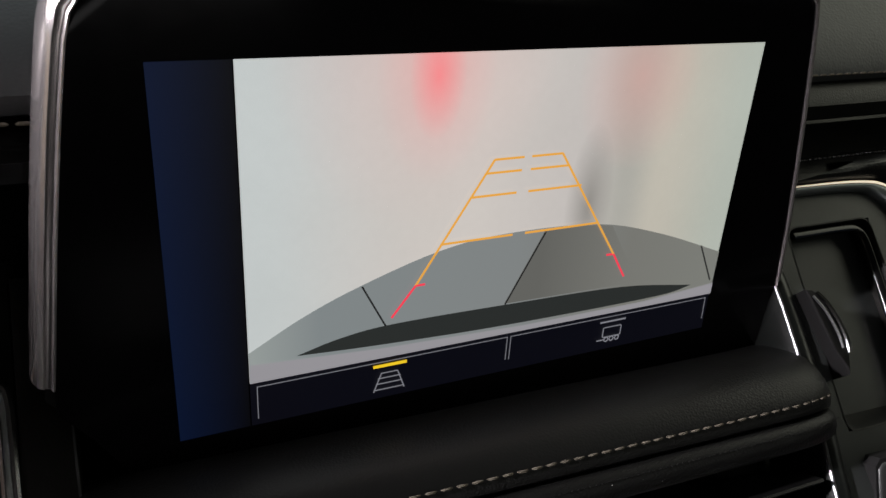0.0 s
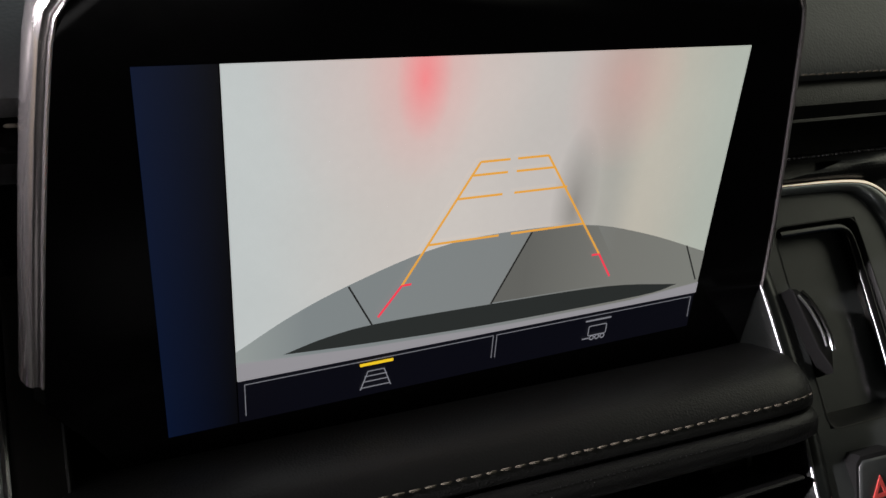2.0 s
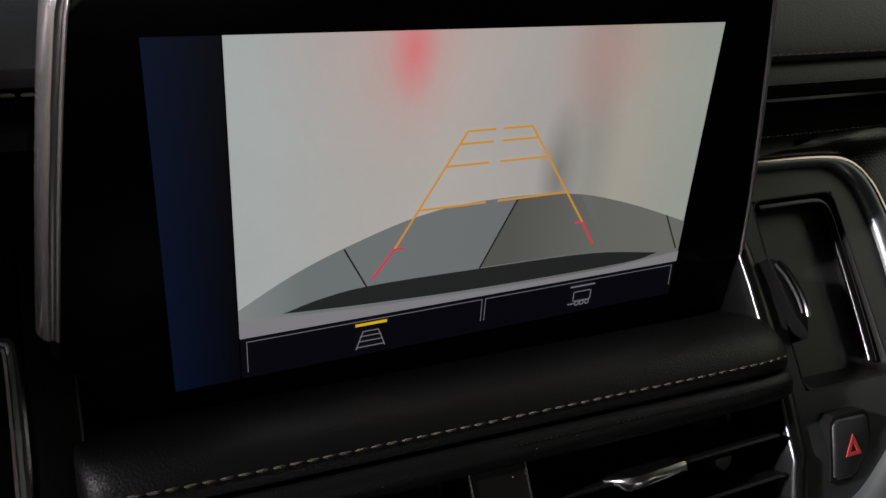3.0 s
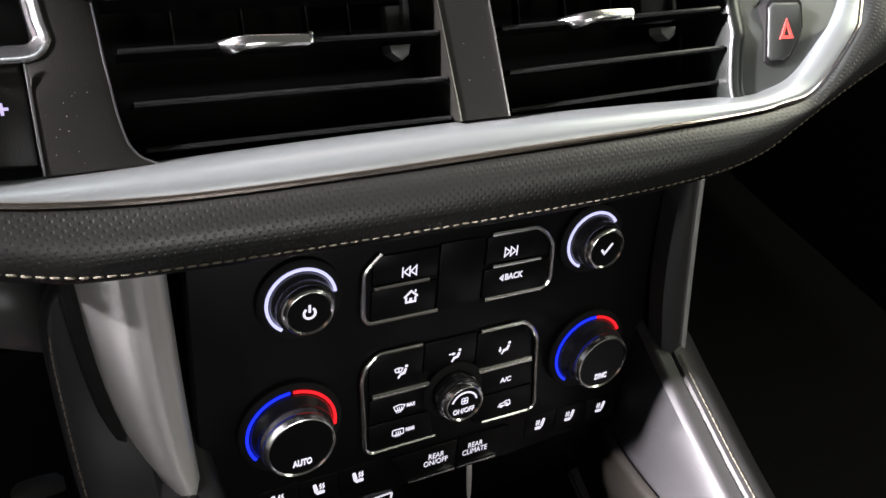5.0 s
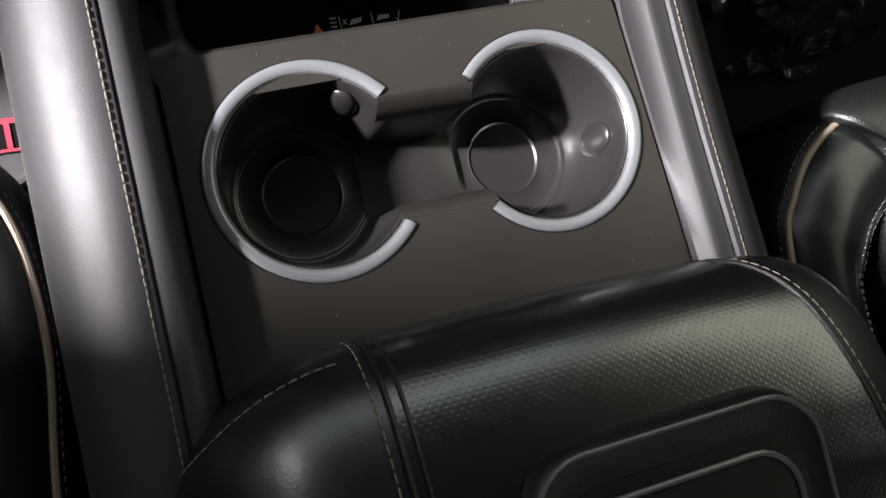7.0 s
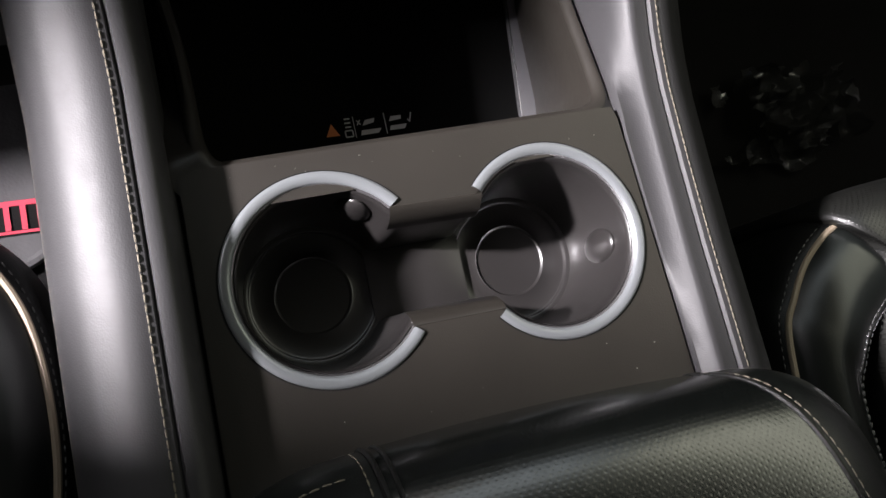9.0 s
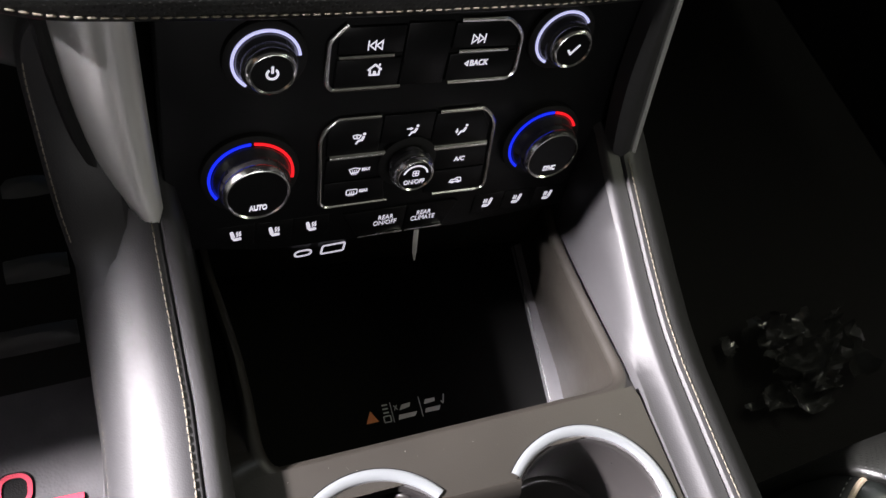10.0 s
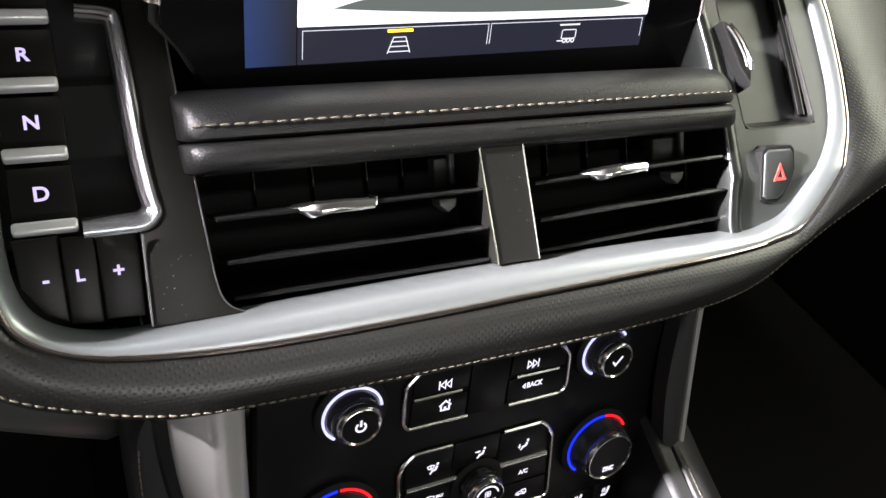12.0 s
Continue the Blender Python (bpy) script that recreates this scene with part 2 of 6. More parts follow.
def lettering(text, size, x, y, z, depth=0.0002, stretch=1.0, turn=0.0, bm=None, weight=0.0):
    cu = bpy.data.curves.new("letters", "FONT")
    cu.body, cu.size, cu.align_x, cu.align_y = text, size, "CENTER", "CENTER"
    cu.extrude, cu.offset, cu.space_line = depth, weight, 0.85
    cu.resolution_u = 4
    ob = bpy.data.objects.new("letters", cu)
    scene.collection.objects.link(ob)
    me = bpy.data.meshes.new_from_object(ob.evaluated_get(bpy.context.evaluated_depsgraph_get()))
    own = bmesh.new()
    own.from_mesh(me)
    own.transform(Matrix.Translation((x, y, z)) @ Matrix.Rotation(radians(turn), 4, "Z") @ Matrix.Diagonal((stretch, 1, 1, 1)))
    bpy.data.objects.remove(ob)
    bpy.data.curves.remove(cu)
    bpy.data.meshes.remove(me)
    return join(bm, own)


def stitches(path, length, gap, r, normal=None, bm=None):
    """Short rounded threads laid end to end along a line."""
    path = [Vector(p) for p in path]
    dist = [0.0]
    for a, b in zip(path, path[1:]):
        dist.append(dist[-1] + (b - a).length)

    def at(s):
        for i in range(len(dist) - 1):
            if s <= dist[i + 1]:
                return path[i].lerp(path[i + 1], (s - dist[i]) / max(1e-9, dist[i + 1] - dist[i]))
        return path[-1]

    own = bm or bmesh.new()
    s = 0.0
    up = Vector(normal) if normal else Vector((0, 0, 1))
    while s + length < dist[-1]:
        a, b = at(s), at(s + length)
        t = (b - a).normalized()
        side = t.cross(up).normalized()
        rows = []
        for f, k in ((0, 0.35), (0.2, 1), (0.8, 1), (1, 0.35)):
            c = a.lerp(b, f) + up * (r * 0.5 * (1 if 0 < f < 1 else -0.6))
            rows.append([c + k * r * (math.cos(q) * side + 0.7 * math.sin(q) * up) for q in (0, 1.05, 2.09, 3.14, 4.19, 5.24)])
        loft(rows, closed_rows=True, caps=True, bm=own)
        s += length + gap
    return own


SCREEN = pose(-0.082, 0, 0.68, -10, 0, 0) @ pose(0, 0, 0, 90, 0, 0)
VENT = pose(0, -0.1025, 0.501) @ pose(0, 0, 0, 0, 0, -2.5) @ pose(0, 0, 0, -33.5, 0, 0) @ pose(0, 0, 0, 90, 0, 0)
HVAC = pose(0, -0.1092, 0.431, -15.1, 0, 0) @ pose(0, 0, 0, 90, 0, 0) @ pose(0, 0, 0, 0, 0, -2.5)
def recline(v):
    """How far the dash face lies back from the plane of the vents at height v."""
    return -0.42 * max(0.0, v - 0.027)


def bend(bm):
    for v in bm.verts:
        v.co.z += recline(v.co.y)
    return bm


def on_face(x, y, z=0.0):
    m = VENT @ Matrix.Translation((x, y, z + recline(y)))
    return m @ pose(0, 0, 0, -22.8, 0, 0) if y > 0.03 else m


DECK = pose(0, -0.14, 0, 0, 0, -4.5)


# ---------------------------------------------------------------- display
def build_display():
    t = thing("infotainment_display", SCREEN, "black glass infotainment display showing a reversing camera view", "display")
    cx = 0.0866
    half = [(0.0195, 0.110), (0.0188, 0.1165), (0.0165, 0.1215), (0.0125, 0.1245), (0.0060, 0.1263), (-0.0020, 0.1278), (-0.0175, 0.1305), (-0.0477, 0.1352), (-0.077, 0.1393), (-0.110, 0.1425), (-0.142, 0.1435)]
    outline = [(cx + h, v) for v, h in half] + [(-0.030, -0.142), (-0.046, -0.112), (-0.0555, -0.1005), (-0.0548, -0.092)] + [(cx - h, v) for v, h in half[:9][::-1]]
    part("glass", prism(outline, -0.006, 0.0, 0.0006), GLASS_BLACK, t, "black glossy glass")
    rows = []
    for i in range(len(outline)):
        p = Vector(outline[i])
        a, b = Vector(outline[i - 1]), Vector(outline[(i + 1) % len(outline)])
        d = (b - a).normalized()
        nrm = Vector((d.y, -d.x))
        if nrm.dot(p - Vector((cx, -0.05))) < 0:
            nrm = -nrm
        rows.append([(*(p + nrm * o), w) for o, w in ((-0.0002, -0.004), (-0.0002, 0.0004), (0.0003, 0.0009), (0.0008, 0.0004), (0.0010, -0.0008), (0.0020, -0.0010), (0.0030, -0.0006), (0.0044, -0.0018), (0.0058, -0.0048), (0.0066, -0.0090), (0.0066, -0.0160), (0.0040, -0.024))])
    part("frame", loft(rows[14:] + rows[:11]), FRAME, t, "polished chrome frame")
    back = [(cx + (x - cx) * (1.05 if x > cx else 1.02), v if v < 0.02 else v + 0.004) for x, v in outline]
    part("housing", prism(back, -0.040, -0.008), SOFT, t)

    # the picture on the panel
    m = bpy.data.materials.new("camera_picture")
    m.use_nodes = True
    n, l = m.node_tree.nodes, m.node_tree.links
    b = n["Principled BSDF"]
    tc = n.new("ShaderNodeTexCoord")
    sep = n.new("ShaderNodeSeparateXYZ")
    l.new(tc.outputs["Object"], sep.inputs[0])

    def ramp(src, lo, hi, stops):
        mr = n.new("ShaderNodeMapRange")
        mr.inputs[1].default_value, mr.inputs[2].default_value = lo, hi
        l.new(src, mr.inputs[0])
        r = n.new("ShaderNodeValToRGB")
        r.color_ramp.interpolation = "EASE"
        while len(r.color_ramp.elements) < len(stops):
            r.color_ramp.elements.new(0.5)
        for e, (p, c) in zip(r.color_ramp.elements, stops):
            e.position, e.color = p, (*c, 1)
        l.new(mr.outputs[0], r.inputs[0])
        return r.outputs[0]

    across = ramp(sep.outputs[0], 0, 0.19, [(0.0, (0.55, 0.585, 0.58)), (0.35, (0.62, 0.575, 0.54)), (0.62, (0.56, 0.525, 0.50)), (0.72, (0.42, 0.41, 0.37)), (0.80, (0.52, 0.49, 0.42)), (1.0, (0.45, 0.485, 0.43))])

    def spot(x, y, sx, sy):
        mp = n.new("ShaderNodeMapping")
        mp.inputs["Location"].default_value = (-x / sx, -y / sy, 0)
        mp.inputs["Scale"].default_value = (1 / sx, 1 / sy, 0)
        l.new(tc.outputs["Object"], mp.inputs[0])
        g = n.new("ShaderNodeTexGradient")
        g.gradient_type = "SPHERICAL"
        l.new(mp.outputs[0], g.inputs[0])
        return g.outputs[1]

    col = across
    for x, y, sx, sy, c, k in ((0.056, 0.004, 0.048, 0.060, (0.70, 0.47, 0.44), 0.60), (0.0605, -0.006, 0.020, 0.036, (0.88, 0.38, 0.37), 0.55), (0.0605, -0.007, 0.0095, 0.020, (0.98, 0.22, 0.24), 0.85), (0.137, -0.010, 0.026, 0.034, (0.70, 0.40, 0.36), 0.62), (0.122, -0.055, 0.010, 0.030, (0.22, 0.21, 0.19), 0.8), (0.060, -0.050, 0.05, 0.05, (0.60, 0.56, 0.52), 0.4)):
        mix = n.new("ShaderNodeMix")
        mix.data_type = "RGBA"
        mul = n.new("ShaderNodeMath")
        mul.operation = "MULTIPLY"
        mul.inputs[1].default_value = k
        l.new(spot(x, y, sx, sy), mul.inputs[0])
        l.new(mul.outputs[0], mix.inputs[0])
        l.new(col, mix.inputs[6])
        mix.inputs[7].default_value = (*c, 1)
        col = mix.outputs[2]
    for size, lo, hi in ((18, 0.95, 1.03), (320, 0.988, 1.012)):
        nz = n.new("ShaderNodeTexNoise")
        nz.inputs["Scale"].default_value, nz.inputs["Detail"].default_value = size, 5
        l.new(tc.outputs["Object"], nz.inputs["Vector"])
        mr = n.new("ShaderNodeMapRange")
        mr.inputs[1].default_value, mr.inputs[2].default_value, mr.inputs[3].default_value, mr.inputs[4].default_value = 0.25, 0.75, lo, hi
        l.new(nz.outputs[0], mr.inputs[0])
        sc = n.new("ShaderNodeVectorMath")
        sc.operation = "SCALE"
        l.new(col, sc.inputs[0])
        l.new(mr.outputs[0], sc.inputs[3])
        col = sc.outputs[0]
    b.inputs["Base Color"].default_value = (0.01, 0.01, 0.01, 1)
    b.inputs["Roughness"].default_value = 0.25
    l.new(col, b.inputs["Emission Color"])
    b.inputs["Emission Strength"].default_value = PICTURE

    def lit(name, colour, k=1.0):
        q = bpy.data.materials.new(name)
        q.use_nodes = True
        p = q.node_tree.nodes["Principled BSDF"]
        p.inputs["Base Color"].default_value = (0.005, 0.005, 0.005, 1)
        p.inputs["Emission Color"].default_value = (*colour, 1)
        p.inputs["Emission Strength"].default_value = k * PICTURE
        return q

    def flat(pts, z, mat, name, parent, label=""):
        bm = bmesh.new()
        bm.faces.new([bm.verts.new((x, y, z)) for x, y in pts])
        return part(name, bm, mat, parent, label, smooth=False)

    view = flat([(0, -0.1024), (0.19, -0.1024), (0.19, 0), (0, 0)], 0.0003, m, "camera_view", t, "lit camera picture of a pale garage wall")
    # side strip and lower bar, faint blue
    q = bpy.data.materials.new("blue_strip")
    q.use_nodes = True
    n2, l2 = q.node_tree.nodes, q.node_tree.links
    tc2, sp2 = n2.new("ShaderNodeTexCoord"), n2.new("ShaderNodeSeparateXYZ")
    l2.new(tc2.outputs["Object"], sp2.inputs[0])
    mr2, cr2 = n2.new("ShaderNodeMapRange"), n2.new("ShaderNodeValToRGB")
    mr2.inputs[1].default_value, mr2.inputs[2].default_value = -0.0225, 0.0
    l2.new(sp2.outputs[0], mr2.inputs[0])
    l2.new(mr2.outputs[0], cr2.inputs[0])
    cr2.color_ramp.elements[0].color, cr2.color_ramp.elements[1].color = (0.0015, 0.006, 0.026, 1), (0.0010, 0.0010, 0.002, 1)
    p2 = n2["Principled BSDF"]
    p2.inputs["Base Color"].default_value = (0.005, 0.005, 0.005, 1)
    l2.new(cr2.outputs[0], p2.inputs["Emission Color"])
    p2.inputs["Emission Strength"].default_value = PICTURE * 0.9
    flat([(-0.0225, -0.1190), (-0.0004, -0.1190), (-0.0004, 0.0), (-0.0225, 0.0)], 0.0003, q, "side_strip", t, "faint blue strip")
    bar = flat([(0, -0.1190), (0.19, -0.1190), (0.19, -0.1026), (0, -0.1026)], 0.0003, lit("bar_blue", (0.0013, 0.0014, 0.0044)), "button_bar", t, "dark blue button bar")

    def shaded(name, stops):
        q = lit(name, stops[0][1])
        nn, ll = q.node_tree.nodes, q.node_tree.links
        tcq, spq, mrq, crq = (nn.new(k) for k in ("ShaderNodeTexCoord", "ShaderNodeSeparateXYZ", "ShaderNodeMapRange", "ShaderNodeValToRGB"))
        ll.new(tcq.outputs["Object"], spq.inputs[0])
        mrq.inputs[2].default_value = 0.19
        ll.new(spq.outputs[0], mrq.inputs[0])
        ll.new(mrq.outputs[0], crq.inputs[0])
        while len(crq.color_ramp.elements) < len(stops):
            crq.color_ramp.elements.new(0.5)
        for e, (p, c) in zip(crq.color_ramp.elements, stops):
            e.position, e.color = p, (*c, 1)
        ll.new(crq.outputs[0], nn["Principled BSDF"].inputs["Emission Color"])
        return q

    grey, dark, pale = shaded("bumper_grey", [(0.0, (0.30, 0.33, 0.32)), (0.12, (0.215, 0.24, 0.245)), (0.5, (0.215, 0.23, 0.23)), (0.76, (0.185, 0.185, 0.168)), (1.0, (0.20, 0.205, 0.185))]), lit("bumper_dark", (0.022, 0.025, 0.024)), lit("bumper_pale", (0.30, 0.29, 0.31))
    arch = spline([(0.0, -0.0913), (0.0179, -0.0814), (0.0369, -0.0735), (0.0642, -0.0651), (0.0897, -0.0621), (0.1274, -0.0634), (0.1575, -0.0711), (0.19, -0.0834)], 5)
    bm = bmesh.new()
    top = [bm.verts.new((p.x, p.y, 0.0006)) for p in arch]
    bot = [bm.verts.new((p[0].x, -0.1024, 0.0006)) for p in zip(arch)]
    for i in range(len(top) - 1):
        bm.faces.new((top[i], bot[i], bot[i + 1], top[i + 1]))
    bumper = part("bumper_picture", bm, grey, t, "grey bumper in the picture", smooth=False)
    flat([(0.0, -0.1024), (0.19, -0.1024), (0.19, -0.0975), (0.155, -0.1000), (0.10, -0.1002), (0.045, -0.0985), (0.0, -0.0955)], 0.0009, pale, "bumper_edge", t)
    shade = spline([(0.0149, -0.0950), (0.03, -0.0913), (0.049, -0.0895), (0.0926, -0.0899), (0.1427, -0.0913), (0.178, -0.0962)], 5)
    under = spline([(0.178, -0.0962), (0.160, -0.0985), (0.0935, -0.0985), (0.0451, -0.0968), (0.0149, -0.0950)], 5)
    flat([(p.x, p.y) for p in shade + under[1:-1]], 0.0012, dark, "bumper_gap", t)
    half_grey = shaded("bumper_shade", [(0.0, (0.125, 0.125, 0.115)), (0.55, (0.125, 0.125, 0.115)), (0.76, (0.185, 0.185, 0.168))])
    bm = bmesh.new()
    tp = [p for p in arch if 0.106 < p.x < 0.135]
    vs = [bm.verts.new((p.x, p.y - 0.0003, 0.0008)) for p in [Vector((0.1048, -0.0626, 0))] + tp]
    vs += [bm.verts.new((x, y, 0.0008)) for x, y in ((0.150, -0.0905), (0.091, -0.0897))]
    bm.faces.new(vs)
    part("bumper_shadow", bm, half_grey, t, smooth=False)
    line = lit("thin_line", (0.012, 0.012, 0.012))
    for a, b2 in (((0.1048, -0.0630), (0.091, -0.0897)), ((0.0369, -0.0735), (0.0455, -0.0897)), ((0.1789, -0.0789), (0.1875, -0.0955))):
        part("bumper_seam", stroke([a, b2], 0.0006, 0.0013, 0.0014), line, t, smooth=False)
    amber, red = lit("amber_line", (0.80, 0.38, 0.06)), lit("red_line", (0.95, 0.05, 0.09))
    g = 0.00074
    z0, z1 = 0.0015, 0.0017
    for pts in ([(0.0556, -0.0761), (0.0815, -0.0346)], [(0.1357, -0.0761), (0.1075, -0.0346)], [(0.0815, -0.0346), (0.0925, -0.0346)], [(0.0955, -0.0346), (0.1075, -0.0346)], [(0.0790, -0.0391), (0.0920, -0.0391)], [(0.0955, -0.0391), (0.1105, -0.0391)], [(0.0736, -0.0469), (0.0908, -0.0469)], [(0.0955, -0.0469), (0.1168, -0.0469)], [(0.0640, -0.0623), (0.0910, -0.0623)], [(0.0960, -0.0623), (0.1265, -0.0623)]):
        part("guide_line", stroke(pts, g, z0, z1), amber, t, smooth=False)
    for pts in ([(0.0590, -0.0761), (0.0556, -0.0761), (0.0474, -0.0868)], [(0.1325, -0.0761), (0.1357, -0.0761), (0.1423, -0.0865)]):
        part("guide_line", stroke(pts, g, z0, z1), red, t, "red end of the guide line", smooth=False)
    white, yellow = lit("white_line", (0.20, 0.20, 0.225)), lit("yellow_bar", (0.95, 0.62, 0.02))
    thin = 0.00024
    part("button_outline", stroke([(0.0022, -0.1165), (0.0022, -0.1042), (0.0940, -0.1042), (0.0940, -0.1140)], thin, 0.0006, 0.0007), white, t, smooth=False)
    part("button_outline", stroke([(0.0955, -0.1140), (0.0955, -0.1042), (0.1880, -0.1042), (0.1885, -0.1140)], thin, 0.0006, 0.0007), white, t, smooth=False)
    part("active_mark", stroke([(0.0417, -0.1056), (0.0540, -0.1056)], 0.0011, 0.0008, 0.0009), yellow, t, smooth=False)
    part("idle_mark", stroke([(0.1355, -0.1062), (0.1477, -0.1062)], 0.0007, 0.0008, 0.0009), white, t, smooth=False)
    bm = bmesh.new()
    stroke([(0.0420, -0.1160), (0.0447, -0.1086), (0.0507, -0.1086), (0.0534, -0.1160)], 0.00038, 0.0008, 0.0009, bm=bm)
    for k, v in ((0.0042, -0.1106), (0.0048, -0.1128), (0.0056, -0.1152)):
        stroke([(0.0477 - k, v), (0.0477 + k, v)], 0.00038, 0.0008, 0.0009, bm=bm)
    part("lane_icon", bm, white, t, smooth=False)
    bm = bmesh.new()
    stroke(rounded(0.1375, -0.1132, 0.1460, -0.1088, 0.0006), 0.00038, 0.0008, 0.0009, closed=True, bm=bm)
    for x in (0.1395, 0.1420, 0.1446):
        arc_plate(0.0007, 0.0012, 0, 359.9, 0.0008, 0.0009, (x, -0.1143), 12, bm=bm)
    stroke([(0.1350, -0.1143), (0.1382, -0.1143)], 0.0005, 0.0008, 0.0009, bm=bm)
    part("trailer_icon", bm, white, t, smooth=False)
    return t


# ---------------------------------------------------------------- dash, middle part (in the plane of the air vents)
INNER = [(-0.2050, 0.150), (-0.2050, 0.095), (-0.2049, 0.0424), (-0.2030, 0.0181), (-0.1954, 0.0054), (-0.180, -0.0012), (-0.160, -0.0026), (-0.12, -0.0018), (-0.06, -0.0006), (0.0, 0.0), (0.07, -0.0008), (0.1353, -0.0020), (0.155, 0.0), (0.1726, 0.0064), (0.1941, 0.0255), (0.2071, 0.0376), (0.2169, 0.0512), (0.2245, 0.0721), (0.2285, 0.0950), (0.2310, 0.1170), (0.2300, 0.1350), (0.2230, 0.1455), (0.2095, 0.1490), (0.1600, 0.1495)]
OUTER = [(-0.2105, 0.150), (-0.2105, 0.095), (-0.2098, 0.0400), (-0.2075, 0.0137), (-0.2005, 0.0025), (-0.185, -0.0055), (-0.160, -0.0102), (-0.12, -0.0132), (-0.06, -0.0134), (0.0, -0.0124), (0.07, -0.0112), (0.1250, -0.0095), (0.1540, -0.0075), (0.1780, -0.0025), (0.2048, 0.0200), (0.2178, 0.0370), (0.2262, 0.0523), (0.2330, 0.0755), (0.2375, 0.1000), (0.2395, 0.1170), (0.2380, 0.1390), (0.2290, 0.1505), (0.2095, 0.1545), (0.1600, 0.1550)]
STITCH = [(-0.290, 0.120), (-0.270, 0.070), (-0.2450, 0.0250), (-0.2250, 0.0000), (-0.2100, -0.0150), (-0.190, -0.0240), (-0.1650, -0.0318), (-0.1384, -0.0354), (-0.070, -0.0370), (0.0, -0.0373), (0.06, -0.0365), (0.1100, -0.0335), (0.1400, -0.0275), (0.1650, -0.0170), (0.1950, -0.0040), (0.2200, 0.0060), (0.2550, 0.0205), (0.3000, 0.0400), (0.3500, 0.0620), (0.3900, 0.0850), (0.4200, 0.1200), (0.3600, 0.1560), (0.2700, 0.1660), (0.2095, 0.1635), (0.1600, 0.1630)]


def build_band():
    N = 5
    inner, outer, stitch = ([Vector((p.x, p.y)) for p in spline([(*q, 0) for q in line], N)] for line in (INNER, OUTER, STITCH))
    t = thing("chrome_trim", VENT, "satin chrome trim strip framing the centre of the dash", "trim", kind="structure")
    rows = []
    rise = [1.0 - 0.58 * min(1, max(0, (i / N - 10.5) / 4)) for i in range(len(inner))]
    for a, b, k in zip(inner, outer, rise):
        rows.append([(*a.lerp(b, f), w * k) for f, w in ((-0.05, -0.006), (0.0, 0.0), (0.03, 0.0032), (0.12, 0.0078), (0.30, 0.0112), (0.55, 0.0134), (0.75, 0.0140), (0.90, 0.0138))])
    part("strip", bend(loft(rows)), CHROME, t)
    rows = []
    for a, b, k in zip(inner, outer, rise):
        d = (b - a).normalized()
        rows.append([(*(b + d * o), w * k) for o, w in ((-0.0016, 0.0138), (-0.0012, 0.0149), (-0.0004, 0.0153), (0.0006, 0.0150), (0.0010, 0.0138))])
    part("edge_bead", bend(loft(rows)), BEAD, t, "thin polished bead")
    t2 = thing("leather_band", VENT, "black perforated leather dash band with beige stitching", "dash trim", kind="structure")
    rows, seam = [], []
    for i, (b, c) in enumerate(zip(outer, stitch)):
        far = (c - b).length
        bulge = min(0.006, 0.2 * far)
        sink = max(0.0, far - 0.05) * 0.35
        row = [(*b.lerp(c, f), 0.0135 * (rise[i] + (1 - rise[i]) * min(1, f) * 0.5) + bulge * k - sink * f) for f, k in ((0.02, -0.3), (0.08, 0.25), (0.22, 0.75), (0.42, 1.0), (0.65, 0.95), (0.85, 0.60), (1.0, 0.15))]
        rows.append(row)
        seam.append(Vector(row[-1]) + Vector((0, 0, 0.0004)))
    part("cover", bend(loft(rows)), BAND, t2)
    lip = []
    for row in rows:
        p, q = Vector(row[-1]), Vector(row[-2])
        d = (p - q)
        d.z = 0
        d = d.normalized()
        lip.append([p + d * o + Vector((0, 0, w)) for o, w in ((0.0, 0.0), (0.0012, -0.0008), (0.0026, -0.003), (0.0030, -0.008), (0.0010, -0.025), (-0.004, -0.06))])
    part("lower_edge", bend(loft(lip)), LEATHER, t2)
    part("stitching", bend(stitches(seam[8:-20], 0.0032, 0.0009, 0.00045)), THREAD, t2, "beige thread")


